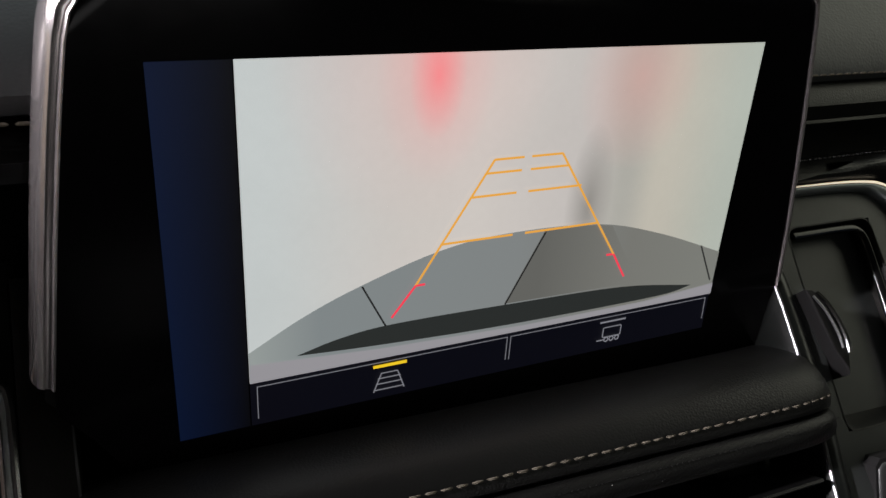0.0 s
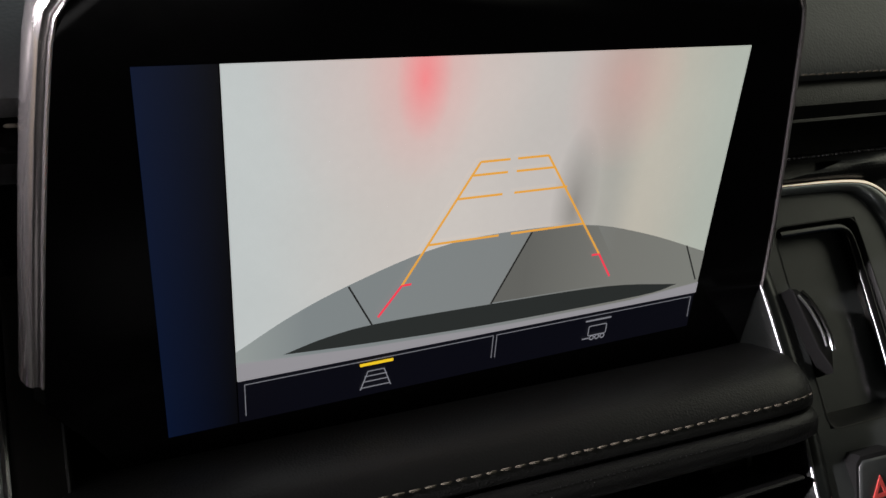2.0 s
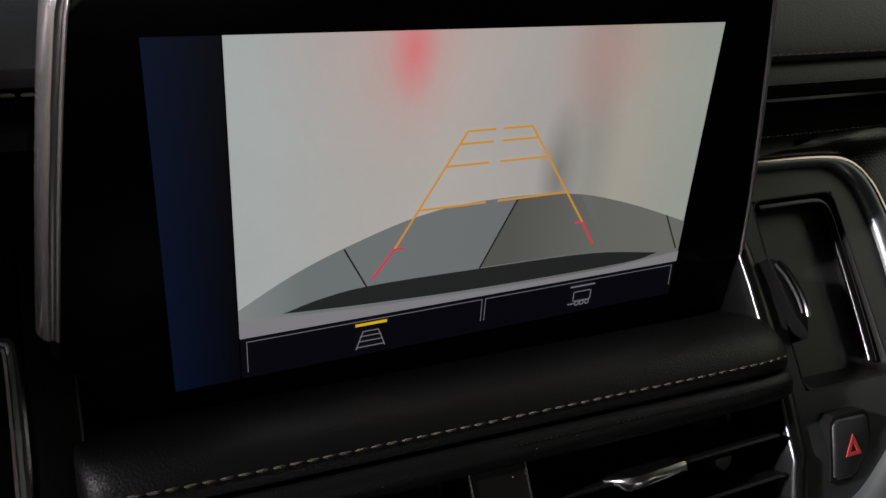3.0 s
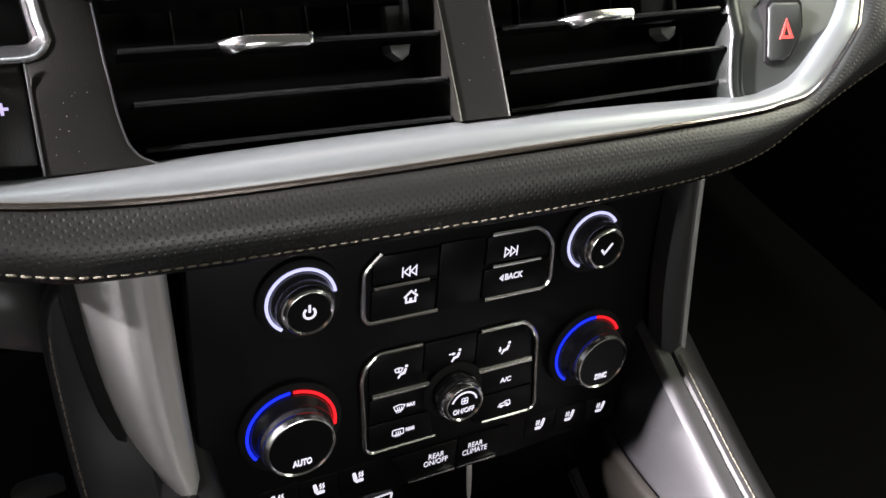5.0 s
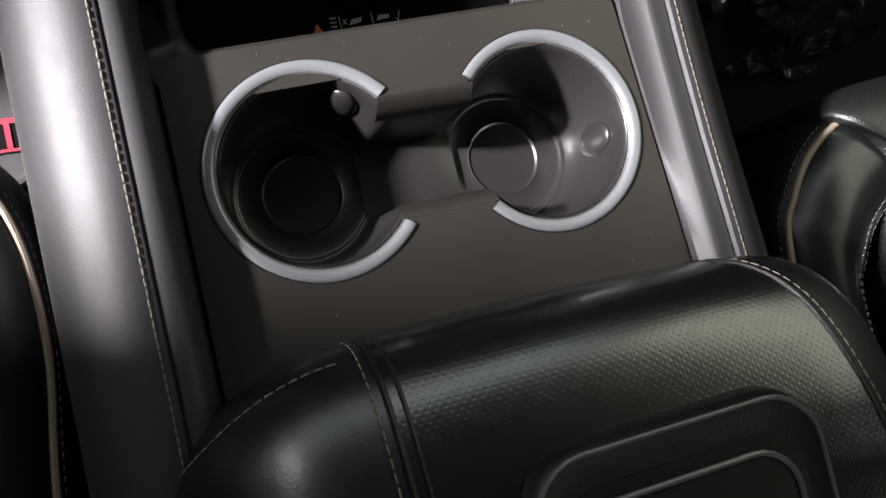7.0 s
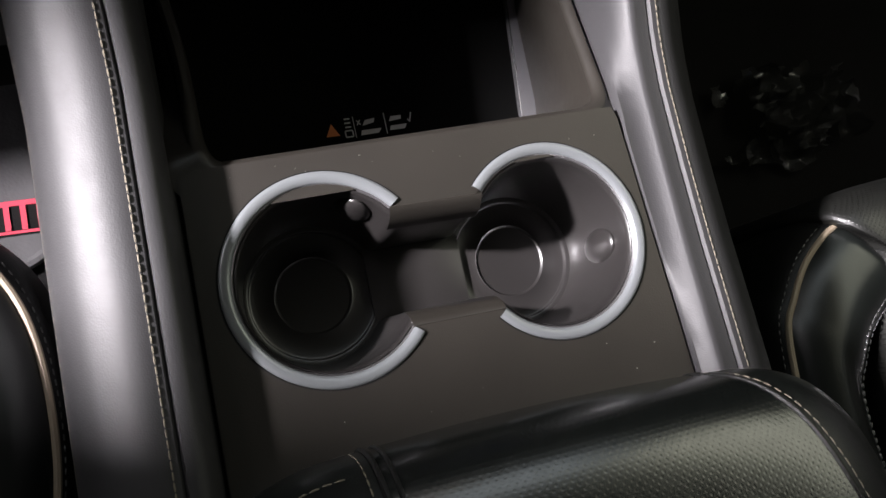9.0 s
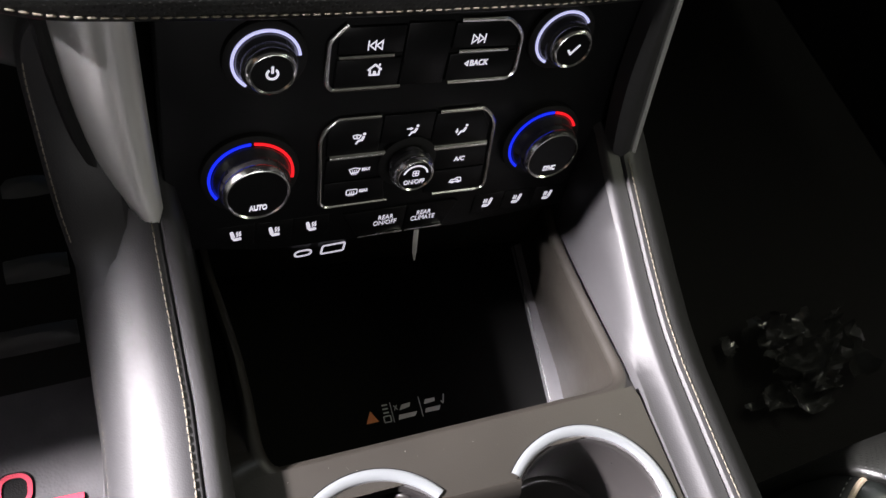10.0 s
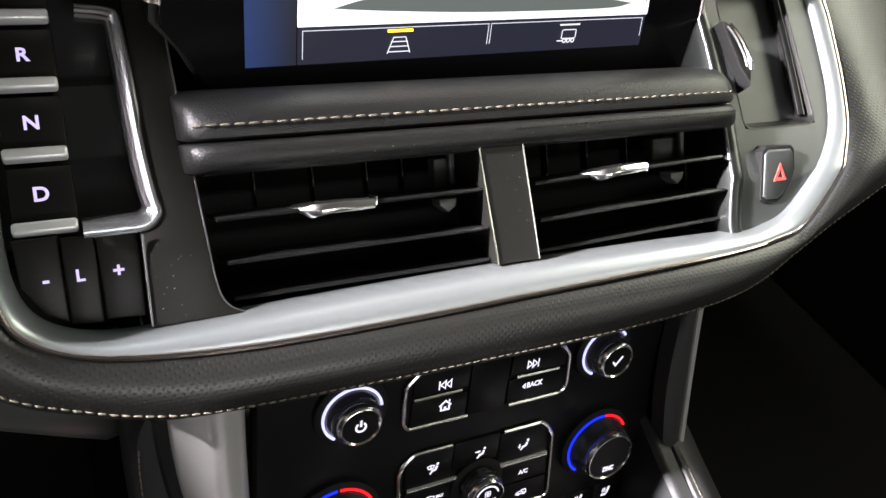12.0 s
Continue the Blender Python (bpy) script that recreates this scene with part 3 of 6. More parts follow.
def build_pad():
    t = thing("dash_pad", VENT, "black leather pad with a row of beige stitches", "dash pad")
    x0, x1 = -0.1405, 0.1415
    up = [(0.0800, -0.060), (0.0850, -0.044), (0.0862, -0.033), (0.0855, -0.021), (0.0838, -0.011), (0.0805, -0.0040), (0.0768, 0.0000), (0.0725, 0.0022), (0.0690, 0.0028), (0.0668, 0.0024), (0.0658, 0.0010), (0.0655, -0.004)]
    dn = [(0.0653, -0.006), (0.0650, 0.0010), (0.0640, 0.0032), (0.0622, 0.0046), (0.0592, 0.0050), (0.0558, 0.0042), (0.0535, 0.0015), (0.0528, -0.004), (0.0530, -0.020)]

    def back(x):
        return -0.008 * min(1.0, abs(x / 0.141)) ** 14

    for name, sec in (("upper_pad", up), ("lower_pad", dn)):
        c = (sum(v for v, w in sec) / len(sec), -0.01)
        rows = []
        fs = (0, 0.0008, 0.002, 0.005, 0.009, 0.014, 0.022, 0.04, 0.07, 0.12, 0.25, 0.5, 0.75, 0.88, 0.93, 0.96, 0.978, 0.986, 0.991, 0.995, 0.998, 0.9992, 1)
        for f in fs:
            x = x0 + (x1 - x0) * f
            e = min(f, 1 - f)
            k = (1 - (1 - e / 0.022) ** 2) ** 0.5 if e < 0.022 else 1.0
            k = 0.25 + 0.75 * k
            rows.append([(x, c[0] + (v - c[0]) * (0.80 + 0.20 * k), back(x) + c[1] + (w - c[1]) * (k if w > c[1] else 1)) for v, w in sec])
        part(name, loft(rows, caps=True), LEATHER, t)
    seam = [(x0 + 0.004 + (x1 - x0 - 0.007) * k / 40, 0.0716) for k in range(41)]
    part("stitching", stitches([(x, v, back(x) + 0.0030) for x, v in seam], 0.0040, 0.0014, 0.00050), THREAD, t, "beige thread")
    part("seam", stitches([(x, 0.0618, back(x) + 0.0049) for x, v in seam[20:]], 0.0014, 0.0010, 0.00022), BLACK, t)


def build_vents():
    t0 = thing("vent_surround", VENT, "black plastic surround of the centre air vents", "dash panel", kind="structure")
    bm = bmesh.new()
    loft([[(-0.0175, 0.060, 0.002), (0.0045, 0.060, 0.002), (0.0045, 0.060, -0.03)], [(-0.0165, 0.0545, 0.002), (0.0055, 0.0545, 0.002), (0.0055, 0.0545, -0.03)], [(-0.0097, 0.001, 0.002), (0.012, 0.001, 0.002), (0.012, 0.001, -0.03)]], bm=bm)
    loft([[(-0.0175, 0.060, -0.03), (-0.0175, 0.060, 0.002)], [(-0.0097, 0.001, -0.03), (-0.0097, 0.001, 0.002)]], bm=bm)
    part("divider", bm, SOFT, t0)
    for a, b in (((-0.0172, 0.058), (-0.0097, 0.001)), ((0.0050, 0.058), (0.0120, 0.001))):
        part("divider_edge", stroke([a, b], 0.0006, 0.0021, 0.0026), BEVEL if a[0] < 0 else RIM, t0, "thin bright edge")
    part("back_wall", box(-0.005, 0.035, -0.050, 0.30, 0.12, 0.004), BLACK, t0)
    for y in (0.0635, -0.004):
        part("duct_wall", box(-0.005, y, -0.033, 0.262, 0.003, 0.05), BLACK, t0)
    for name, xl, xr, skew, tab in (("left", -0.134, -0.016, -0.010, -0.084), ("right", 0.010, 0.126, 0.0, 0.058)):
        v = thing("air_vent", VENT, "black centre air vent with horizontal slats and chrome tab", "air vent", "centre air vents")
        for y, dz in ((0.0540, -0.010), (0.0365, -0.006), (0.0190, -0.006), (0.0035, -0.010)):
            k = (0.0535 - y) * 0.12
            rise = 0.0030 if name == "right" else 0.0
            rows = []
            for x, up in ((xl + k + 0.001, 0.0), ((xl + xr) / 2, rise / 2), (xr + k - 0.001, rise)):
                yy, z = y - 0.0010 + up, dz
                rows.append([(x, yy + 0.0002, z + 0.0062), (x, yy + 0.0010, z + 0.0055), (x, yy - 0.0005, z - 0.022), (x, yy - 0.0020, z - 0.022), (x, yy - 0.0007, z + 0.0054)])
            part("slat", loft(rows, closed_rows=True, caps=True), DARK, v)
        for x in ((-0.1091, -0.0830, -0.0576, -0.0400) if name == "left" else (0.0396, 0.0640, 0.0896, 0.1150)):
            part("vane", box(x, 0.044, -0.034, 0.0009, 0.018, 0.006, 0.0003), GLOSS, v)
        bx = -0.0215 if name == "left" else 0.1130
        wide = 0.0090 if name == "left" else 0.0200
        part("link_block", box(bx, 0.0425, -0.030, wide, 0.0135, 0.008, 0.0012), MIDGREY, v)
        part("link_bar", box(bx + wide * 0.35, 0.0455, -0.024, 0.0030, 0.0170, 0.004, 0.0008), MIDGREY, v)
        y0 = 0.0360 if name == "left" else 0.0372
        rows = []
        for x, hi, lo, z in ((-0.0168, 0.0006, 0.0004, -0.0030), (-0.0130, 0.0016, 0.0022, 0.0020), (-0.0105, 0.0020, 0.0036, 0.0050), (-0.0060, 0.0024, 0.0024, 0.0070), (0.0, 0.0025, 0.0019, 0.0066), (0.0100, 0.0025, 0.0017, 0.0058), (0.0164, 0.0024, 0.0014, 0.0050), (0.0170, 0.0016, 0.0010, 0.0040)):
            yy = y0 + (x + 0.0168) * (0.02 if name == "right" else -0.03)
            rows.append([(tab + x, yy + hi, z - 0.012), (tab + x, yy + hi, z - 0.0012), (tab + x, yy + hi * 0.5, z - 0.0002), (tab + x, yy - lo * 0.3, z), (tab + x, yy - lo * 0.9, z - 0.0008), (tab + x, yy - lo, z - 0.0020), (tab + x, yy - lo, z - 0.012)])
        knob_tab = part("tab", loft(rows, closed_rows=True, caps=True), BEVEL, v, "satin silver adjusting tab")
        part("tip", box(tab + 0.0176, y0 + 0.0004, -0.001, 0.0014, 0.0042, 0.008, 0.0005), BRIGHT, knob_tab, "bright end of the tab")
        kx = -0.0283 if name == "left" else 0.1035
        part("knuckle", prism([(kx - 0.0046, 0.0325), (kx - 0.0042, 0.0295), (kx, 0.0262), (kx + 0.0034, 0.0285), (kx + 0.0045, 0.0325)], -0.016, -0.0075, 0.0010), MIDGREY, v)


def build_shift_panel():
    t = thing("shift_panel", VENT, "black dash panel with push-button gear selector", "gear selector", kind="structure")
    edge = spline([(-0.1372, 0.150, 0), (-0.1375, 0.1125, 0), (-0.1374, 0.0919, 0), (-0.1362, 0.0600, 0), (-0.1352, 0.0289, 0), (-0.1333, 0.0100, 0), (-0.1300, 0.0020, 0), (-0.1240, -0.0020, 0)], 5)
    rows = []
    for p in edge:
        left = -0.1525 if p.y > 0.040 else -0.159
        rows.append([(left, p.y, -0.012), (left, p.y, 0.0002), (left + 0.002, p.y, 0.0010), (p.x - 0.003, p.y, 0.0012), (p.x - 0.0008, p.y, 0.0006), (p.x, p.y, -0.001), (p.x + 0.0005, p.y, -0.030)])
    part("face_plate", bend(loft(rows)), SOFT, t)
    part("edge_line", bend(tube([(p.x - 0.0004, p.y, 0.0002) for p in edge], 0.0005, 6)), GREYMETAL, t)
    floor = loft([[(-0.206, y, -0.022), (-0.153, y, -0.022)] for y in (0.030, 0.06, 0.09, 0.12, 0.155)])
    part("recess_floor", bend(floor), RECESS, t)
    wall = loft([[(-0.1532, y, -0.024), (-0.1532, y, 0.0005)] for y in (0.036, 0.06, 0.09, 0.12, 0.155)])
    part("recess_wall", bend(wall), RECESS, t)
    part("recess_step", bend(loft([[(-0.1545, y, -0.0225), (-0.1545, y, -0.013), (-0.1815, y, -0.013), (-0.1815, y, -0.0225)] for y in (0.062, 0.076, 0.090)], closed_rows=True, caps=True)), RECESS, t)
    wall = loft([[(-0.2052, y, -0.024), (-0.2052, y, 0.002)] for y in (0.0, 0.03, 0.06, 0.09, 0.12, 0.155)])
    part("left_wall", bend(wall), RECESS, t)
    path = spline([(-0.1700, 0.1205, 0), (-0.1585, 0.1190, 0), (-0.1552, 0.1150, 0), (-0.1543, 0.0939, 0), (-0.1538, 0.0677, 0), (-0.1524, 0.0483, 0), (-0.1516, 0.0412, 0), (-0.1560, 0.0362, 0), (-0.1650, 0.0356, 0), (-0.1783, 0.0356, 0)], 5)
    mid = Vector((-0.185, 0.085, 0))
    rows = []
    for i, p in enumerate(path):
        d = (path[min(i + 1, len(path) - 1)] - path[max(i - 1, 0)]).normalized()
        nin = Vector((d.y, -d.x, 0))
        if nin.dot(mid - p) < 0:
            nin = -nin
        rows.append([p + nin * o + Vector((0, 0, w)) for o, w in ((-0.0016, -0.001), (-0.0014, 0.0012), (-0.0006, 0.0021), (0.0004, 0.0019), (0.0010, 0.0010), (0.0022, 0.0004), (0.0030, -0.0012), (0.0040, -0.0016), (0.0046, -0.0034), (0.0048, -0.012))])
    part("recess_rim", bend(loft(rows)), RIM, t, "bright rim of the selector recess")
    for y, word in ((0.1290, "P"), (0.1027, "R"), (0.0768, "N"), (0.0506, "D")):
        b = thing("gear_button", on_face(-0.1908, y - 0.0026, -0.013), "black gear selector key with a bright lower bar", "button", "gear selector keys")
        part("key", box(0.0005, 0.0005, 0, 0.0225, 0.0215, 0.012, 0.0012), SOFT, b)
        if word != "P":
            part("letter", lettering(word, 0.0078, 0.0002, 0.0, 0.00605, weight=0.0002), LILAC, b, "backlit letter")
        part("bar", box(0.0002, -0.0134, 0.0080, 0.0222, 0.0046, 0.0060, 0.0013, 3), KEYBAR, b, "bright bar")
    xs = ((None, -0.1872), (-0.1866, -0.1752), (-0.1746, -0.1600))
    for i, (sign, x) in enumerate((("-", -0.193), ("L", -0.1815), ("+", -0.1681))):
        b = thing("range_button", VENT @ Matrix.Translation((x, 0.0185, -0.010)), "flat black range key with a backlit sign", "button", "low range keys")
        if i == 0:
            pts = [(px - x, py - 0.0185) for px, py in ((-0.2025, 0.0355), (-0.2015, 0.0180), (-0.1945, 0.0070), (-0.1872, 0.0030), (-0.1872, 0.0355))]
        else:
            pts = [(xs[i][0] - x, -0.0165), (xs[i][1] - x, -0.0175), (xs[i][1] - x, 0.0160), (xs[i][0] - x, 0.0160)]
        part("key", prism(pts, -0.003, 0.004, 0.0008), SOFT, b)
        part("letter", lettering(sign, 0.0062 if sign == "L" else 0.0075, 0, 0.0015, 0.00405, weight=0.0002), LILAC, b, "backlit sign")
    part("range_edge", tube([(-0.1588, 0.0335, 0.0008), (-0.1590, 0.015, 0.0008), (-0.1592, -0.002, 0.0008)], 0.0005, 6), GREYMETAL, t)


def build_right_panel():
    t = thing("storage_panel", VENT, "dark grey dash panel with a small storage pocket", "dash panel", kind="structure")
    bl, br, tr, tl = (0.1533, 0.0510), (0.2062, 0.0510), (0.2150, 0.1360), (0.1628, 0.1352)
    bm = bmesh.new()

    def fill(pts):
        bm.faces.new([bm.verts.new((x, y, 0)) for x, y in pts])

    fill([(0.1350, 0.0270), (0.1370, 0.0100), (0.1350, -0.0035), (0.1550, -0.0012), (0.1730, 0.0052), (0.1945, 0.0250), (0.1962, 0.0270)])
    fill([(0.1350, 0.0270), (0.1962, 0.0270), (0.2075, 0.0372), (0.2172, 0.0510), br, bl, (0.1390, 0.0510)])
    fill([br, (0.2172, 0.0510), (0.2248, 0.0721), (0.2288, 0.0950), (0.2313, 0.1170), (0.2304, 0.1350), (0.2235, 0.1458), tr])
    fill([tr, (0.2235, 0.1458), (0.2095, 0.1495), (0.1450, 0.1500), tl])
    fill([tl, (0.1450, 0.1500), (0.1460, 0.1100), (0.1440, 0.0750), (0.1390, 0.0510), bl])
    bmesh.ops.remove_doubles(bm, verts=bm.verts, dist=0.0004)
    part("plate", bend(bm), GREYPLASTIC, t)
    c = Vector((0.1843, 0.0933))
    pts = []
    rim = [bl, br, tr, tl]
    for i, p in enumerate(rim):
        a, b = Vector(rim[i - 1]), Vector(rim[(i + 1) % 4])
        p = Vector(p)
        p0, p1 = p + (a - p).normalized() * 0.006, p + (b - p).normalized() * 0.006
        for k in range(6):
            f = k / 5
            pts.append((1 - f) ** 2 * p0 + 2 * f * (1 - f) * p + f * f * p1)
    rows = []
    for p in pts:
        q = c + (p - c) * 0.95
        rows.append([(*(c + (p - c) * 1.015), 0.0003), (*p, 0.0002), (*(c + (p - c) * 0.985), -0.0012), (*q, -0.009), (*q, -0.012)])
    part("pocket_wall", bend(loft(rows, closed_cols=True)), SOFT, t)
    bm = bmesh.new()
    bm.faces.new([bm.verts.new((*(c + (p - c) * 0.96), -0.0112)) for p in pts])
    part("pocket_floor", bend(bm), GREYPLASTIC, t, smooth=False)
    side = spline([(0.2020, 0.0560, -0.004), (0.2060, 0.0800, -0.004), (0.2100, 0.1100, -0.004), (0.2115, 0.1260, -0.004), (0.2080, 0.1315, -0.004), (0.1980, 0.1325, -0.004), (0.1680, 0.1320, -0.004)], 5)
    part("pocket_ridge", bend(tube(side, 0.0024, 10)), GLOSS, t, "black inner ridge of the pocket")
    path = spline([(0.1450, 0.150, 0), (0.1462, 0.1130, 0), (0.1450, 0.0895, 0), (0.1415, 0.0570, 0), (0.1372, 0.0340, 0), (0.1348, 0.0180, 0), (0.1342, 0.0040, 0), (0.1355, -0.0030, 0)], 5)
    rows = [[(p.x - 0.0050, p.y, -0.03), (p.x - 0.0050, p.y, -0.004), (p.x - 0.0035, p.y, 0.001), (p.x - 0.0005, p.y, 0.0026), (p.x + 0.0030, p.y, 0.0022), (p.x + 0.0050, p.y, 0.0008), (p.x + 0.0058, p.y, -0.0010)] for p in path]
    part("pillar", bend(loft(rows)), SEAT, t, "dark glossy upright")
    part("pillar_edge", bend(tube([(p.x - 0.0030, p.y, 0.0012) for p in path], 0.0009, 8)), GREYMETAL, t, "satin edge")
    h = thing("pocket_tab", on_face(0.1565, 0.0905, 0.001), "black pull tab with a chrome edge", "handle")
    sec = [(-0.0035, 0.0185), (0.0000, 0.0180), (0.0035, 0.0150), (0.0062, 0.0060), (0.0075, -0.0050), (0.0070, -0.0110), (0.0030, -0.0205), (0.0000, -0.0100)]
    part("tab", prism([(x, y) for x, y in sec[::-1]], -0.008, 0.006, 0.0010), BLACK, h)
    part("edge", tube(spline([(0.0020, 0.0165, 0.0055), (0.0046, 0.0120, 0.006), (0.0068, 0.0040, 0.0064), (0.0078, -0.0050, 0.0062), (0.0072, -0.0112, 0.0055)], 4), 0.0012, 8), BRIGHT, h, "chrome edge")
    part("inner_edge", tube(spline([(-0.001, 0.0150, 0.0062), (0.0020, 0.0080, 0.0066), (0.0040, -0.0020, 0.0066), (0.0042, -0.0090, 0.006)], 4), 0.0006, 6), GREYMETAL, h)
    z = thing("hazard_switch", VENT @ Matrix.Translation((0.1650, 0.0268, -0.0015)), "dark hazard light switch with a red triangle", "switch")
    shape = [(-0.0105, -0.0125), (-0.0080, -0.0145), (0.0000, -0.0145), (0.0035, -0.0125), (0.0095, -0.0030), (0.0112, 0.0010), (0.0105, 0.0110), (0.0085, 0.0130), (-0.0070, 0.0134), (-0.0095, 0.0110)]
    part("surround", prism([(x * 1.17 + 0.0004, y * 1.10) for x, y in shape], -0.006, 0.0024, 0.0006), BLACK, z)
    part("key", prism([(x * 1.03 + 0.0004, y * 0.96) for x, y in shape], -0.002, 0.0034, 0.0014, 3), GREYPLASTIC, z)
    part("triangle", stroke([(-0.0022, -0.0034), (0.0044, -0.0034), (0.0011, 0.0036)], 0.0016, 0.0034, 0.0038, closed=True), HAZARD, z, "red warning triangle", smooth=False)

# ---------------------------------------------------------------- climate and radio panel
def knob(m, name, r, rbase, height, label, group, face=0.90):
    t = thing(name, m, label, "knob", group)
    part("base", lathe([(rbase + 0.0052, -0.0060), (rbase + 0.0048, -0.0012), (rbase + 0.0036, -0.0004), (rbase, -0.0004), (0.0, -0.0004)], 56), BLACK, t)
    part("skirt", lathe([(0.0, 0.0), (rbase, 0.0), (rbase, 0.0010), (rbase - 0.0004, 0.0022), (r + 0.0018, height * 0.35), (r + 0.0012, height * 0.60), (r + 0.0005, height - 0.0036)], 56), SMOKE, t, "smoky black knob side")
    bm = bmesh.new()
    n = 72
    for k in range(n):
        a = 2 * math.pi * k / n
        box(r + 0.00135, 0, height * 0.42, 0.0006, 0.0005, height * 0.30, bm=bm, m=Matrix.Rotation(a, 4, "Z"))
    part("grip", bm, SMOKE, t, smooth=False)
    f = r * face
    part("rim", lathe([(r + 0.0003, height - 0.0044), (r + 0.0008, height - 0.0038), (r + 0.0009, height - 0.0028), (r + 0.0004, height - 0.0016), (f + 0.0009, height - 0.0002), (f + 0.0003, height), (f - 0.0003, height - 0.0008)], 48), BEVEL, t, "polished rim")
    part("face", lathe([(f, height - 0.0010), (f * 0.6, height - 0.0009), (0.0, height - 0.0008)], 48), PANEL, t, "black face")
    return t


def seat_icon(flip, bm):
    s = -1 if flip else 1
    back = [(-0.0026, 0.0026), (-0.0020, 0.0031), (-0.0012, 0.0030), (-0.0002, -0.0004), (-0.0010, -0.0014), (-0.0018, -0.0014)]
    seat = [(-0.0014, -0.0018), (0.0002, -0.0010), (0.0022, -0.0010), (0.0026, -0.0016), (0.0024, -0.0026), (-0.0006, -0.0028)]
    for pts in (back, seat):
        p = [(s * x, y) for x, y in pts]
        prism(p[::-1] if s > 0 else p, 0, 0.0002, bm=bm)
    for k in range(2):
        x = 0.0005 + 0.0012 * k
        stroke([(s * x, -0.0002), (s * (x + 0.0005), 0.0008), (s * (x - 0.0001), 0.0016), (s * (x + 0.0004), 0.0027)], 0.0006, 0, 0.0002, bm=bm)
    return bm


def build_hvac():
    t = thing("climate_panel", HVAC, "glossy black climate and radio control panel", "control panel", kind="structure")
    part("plate", prism([(-0.120, -0.118), (-0.070, -0.128), (-0.0300, -0.1290), (0.045, -0.1310), (0.125, -0.1270), (0.137, -0.105), (0.137, 0.045), (-0.120, 0.045)], -0.012, -0.0010, 0.002), PANEL, t)
    z0, z1 = -0.001, 0.0012
    frames = (
        ("button_frame", [(-0.0390, 0.0100), (-0.0445, 0.0045), (-0.0470, 0.0010), (-0.0465, -0.0210), (-0.0440, -0.0245), (-0.0095, -0.0245)]),
        ("button_frame", [(0.0165, 0.0100), (0.0415, 0.0100), (0.0470, 0.0060), (0.0520, 0.0000), (0.0535, -0.0205), (0.0500, -0.0245), (0.0160, -0.0245)]),
        ("button_frame", [(-0.0160, -0.0422), (-0.0385, -0.0422), (-0.0440, -0.0480), (-0.0463, -0.0540), (-0.0430, -0.0975), (-0.0400, -0.1004), (-0.0045, -0.1004)]),
        ("button_frame", [(0.0165, -0.0428), (0.0420, -0.0428), (0.0475, -0.0480), (0.0510, -0.0540), (0.0560, -0.0985), (0.0530, -0.1012), (0.0230, -0.1008)]),
    )

    def soft(pts):
        """The same line with its corners cut round."""
        out = [pts[0]]
        for a, p, b in zip(pts, pts[1:], pts[2:]):
            a, p, b = Vector(a), Vector(p), Vector(b)
            k0, k1 = min(0.0022, (a - p).length * 0.45), min(0.0022, (b - p).length * 0.45)
            q0, q1 = p + (a - p).normalized() * k0, p + (b - p).normalized() * k1
            out += [tuple((1 - f) ** 2 * q0 + 2 * f * (1 - f) * p + f * f * q1) for f in (0, 0.33, 0.67, 1)]
        return out + [pts[-1]]

    for name, pts in frames:
        part(name, tube([(x, y, 0.0004) for x, y in soft(pts)], 0.0012, 8), BEVEL, t, "chrome button frame")
    for pts in ([(-0.0420, -0.0070), (-0.0150, -0.0068)], [(0.0185, -0.0070), (0.0455, -0.0072)]):
        part("button_bar", tube([(x, y, 0.0006) for x, y in pts], 0.0010, 8), BEVEL, t, "chrome bar between keys")
    for x0, x1, y in ((-0.0405, -0.0085, -0.0663), (0.0150, 0.0492, -0.0669)):
        rows = [[(x, y + a, b) for a, b in ((0.0017, -0.001), (0.0016, 0.0008), (0.0008, 0.0017), (0.0004, 0.0015), (0.0, 0.0017), (-0.0010, 0.0015), (-0.0014, 0.0006), (-0.0014, -0.001))] for x in (x0, x0 + 0.0006, x1 - 0.0006, x1)]
        part("button_bar", loft(rows, caps=True), BEVEL, t, "chrome ledge between keys")

    def key(pts, label, name="panel_key", group="climate keys", high=0.0006):
        cx, cy = sum(x for x, y in pts) / len(pts), sum(y for x, y in pts) / len(pts)
        k = thing(name, HVAC @ Matrix.Translation((cx, cy, 0)), label, "button", group)
        part("cap", prism([(x - cx, y - cy) for x, y in pts], -0.0015, high, 0.0004), PANEL, k)
        return k, cx, cy

    def icon(k, c, bm, mat=ICON, label="backlit symbol"):
        bm.transform(Matrix.Translation((c[0], c[1], 0.0006)))
        return part("symbol", bm, mat, k, label, smooth=False)

    # radio keys
    k, cx, cy = key([(-0.0425, -0.0055), (-0.0108, -0.0055), (-0.0108, 0.0085), (-0.0385, 0.0085), (-0.0425, 0.0040)], "glossy black previous-track key", group="radio keys")
    bm = bmesh.new()
    stroke([(-0.0033, -0.0026), (-0.0033, 0.0026)], 0.0006, 0, 0.0002, bm=bm)
    for x in (-0.0026, 0.0006):
        stroke([(x + 0.0028, -0.0023), (x + 0.0028, 0.0023), (x, 0.0)], 0.0006, 0, 0.0002, closed=True, bm=bm)
    icon(k, (-0.0250 - cx, -0.0012 - cy), bm)
    k, cx, cy = key([(-0.0425, -0.0235), (-0.0108, -0.0235), (-0.0108, -0.0085), (-0.0425, -0.0085)], "glossy black radio home key", group="radio keys")
    bm = bmesh.new()
    stroke([(-0.0034, 0.0000), (0.0, 0.0030), (0.0034, 0.0000)], 0.0009, 0, 0.0002, bm=bm)
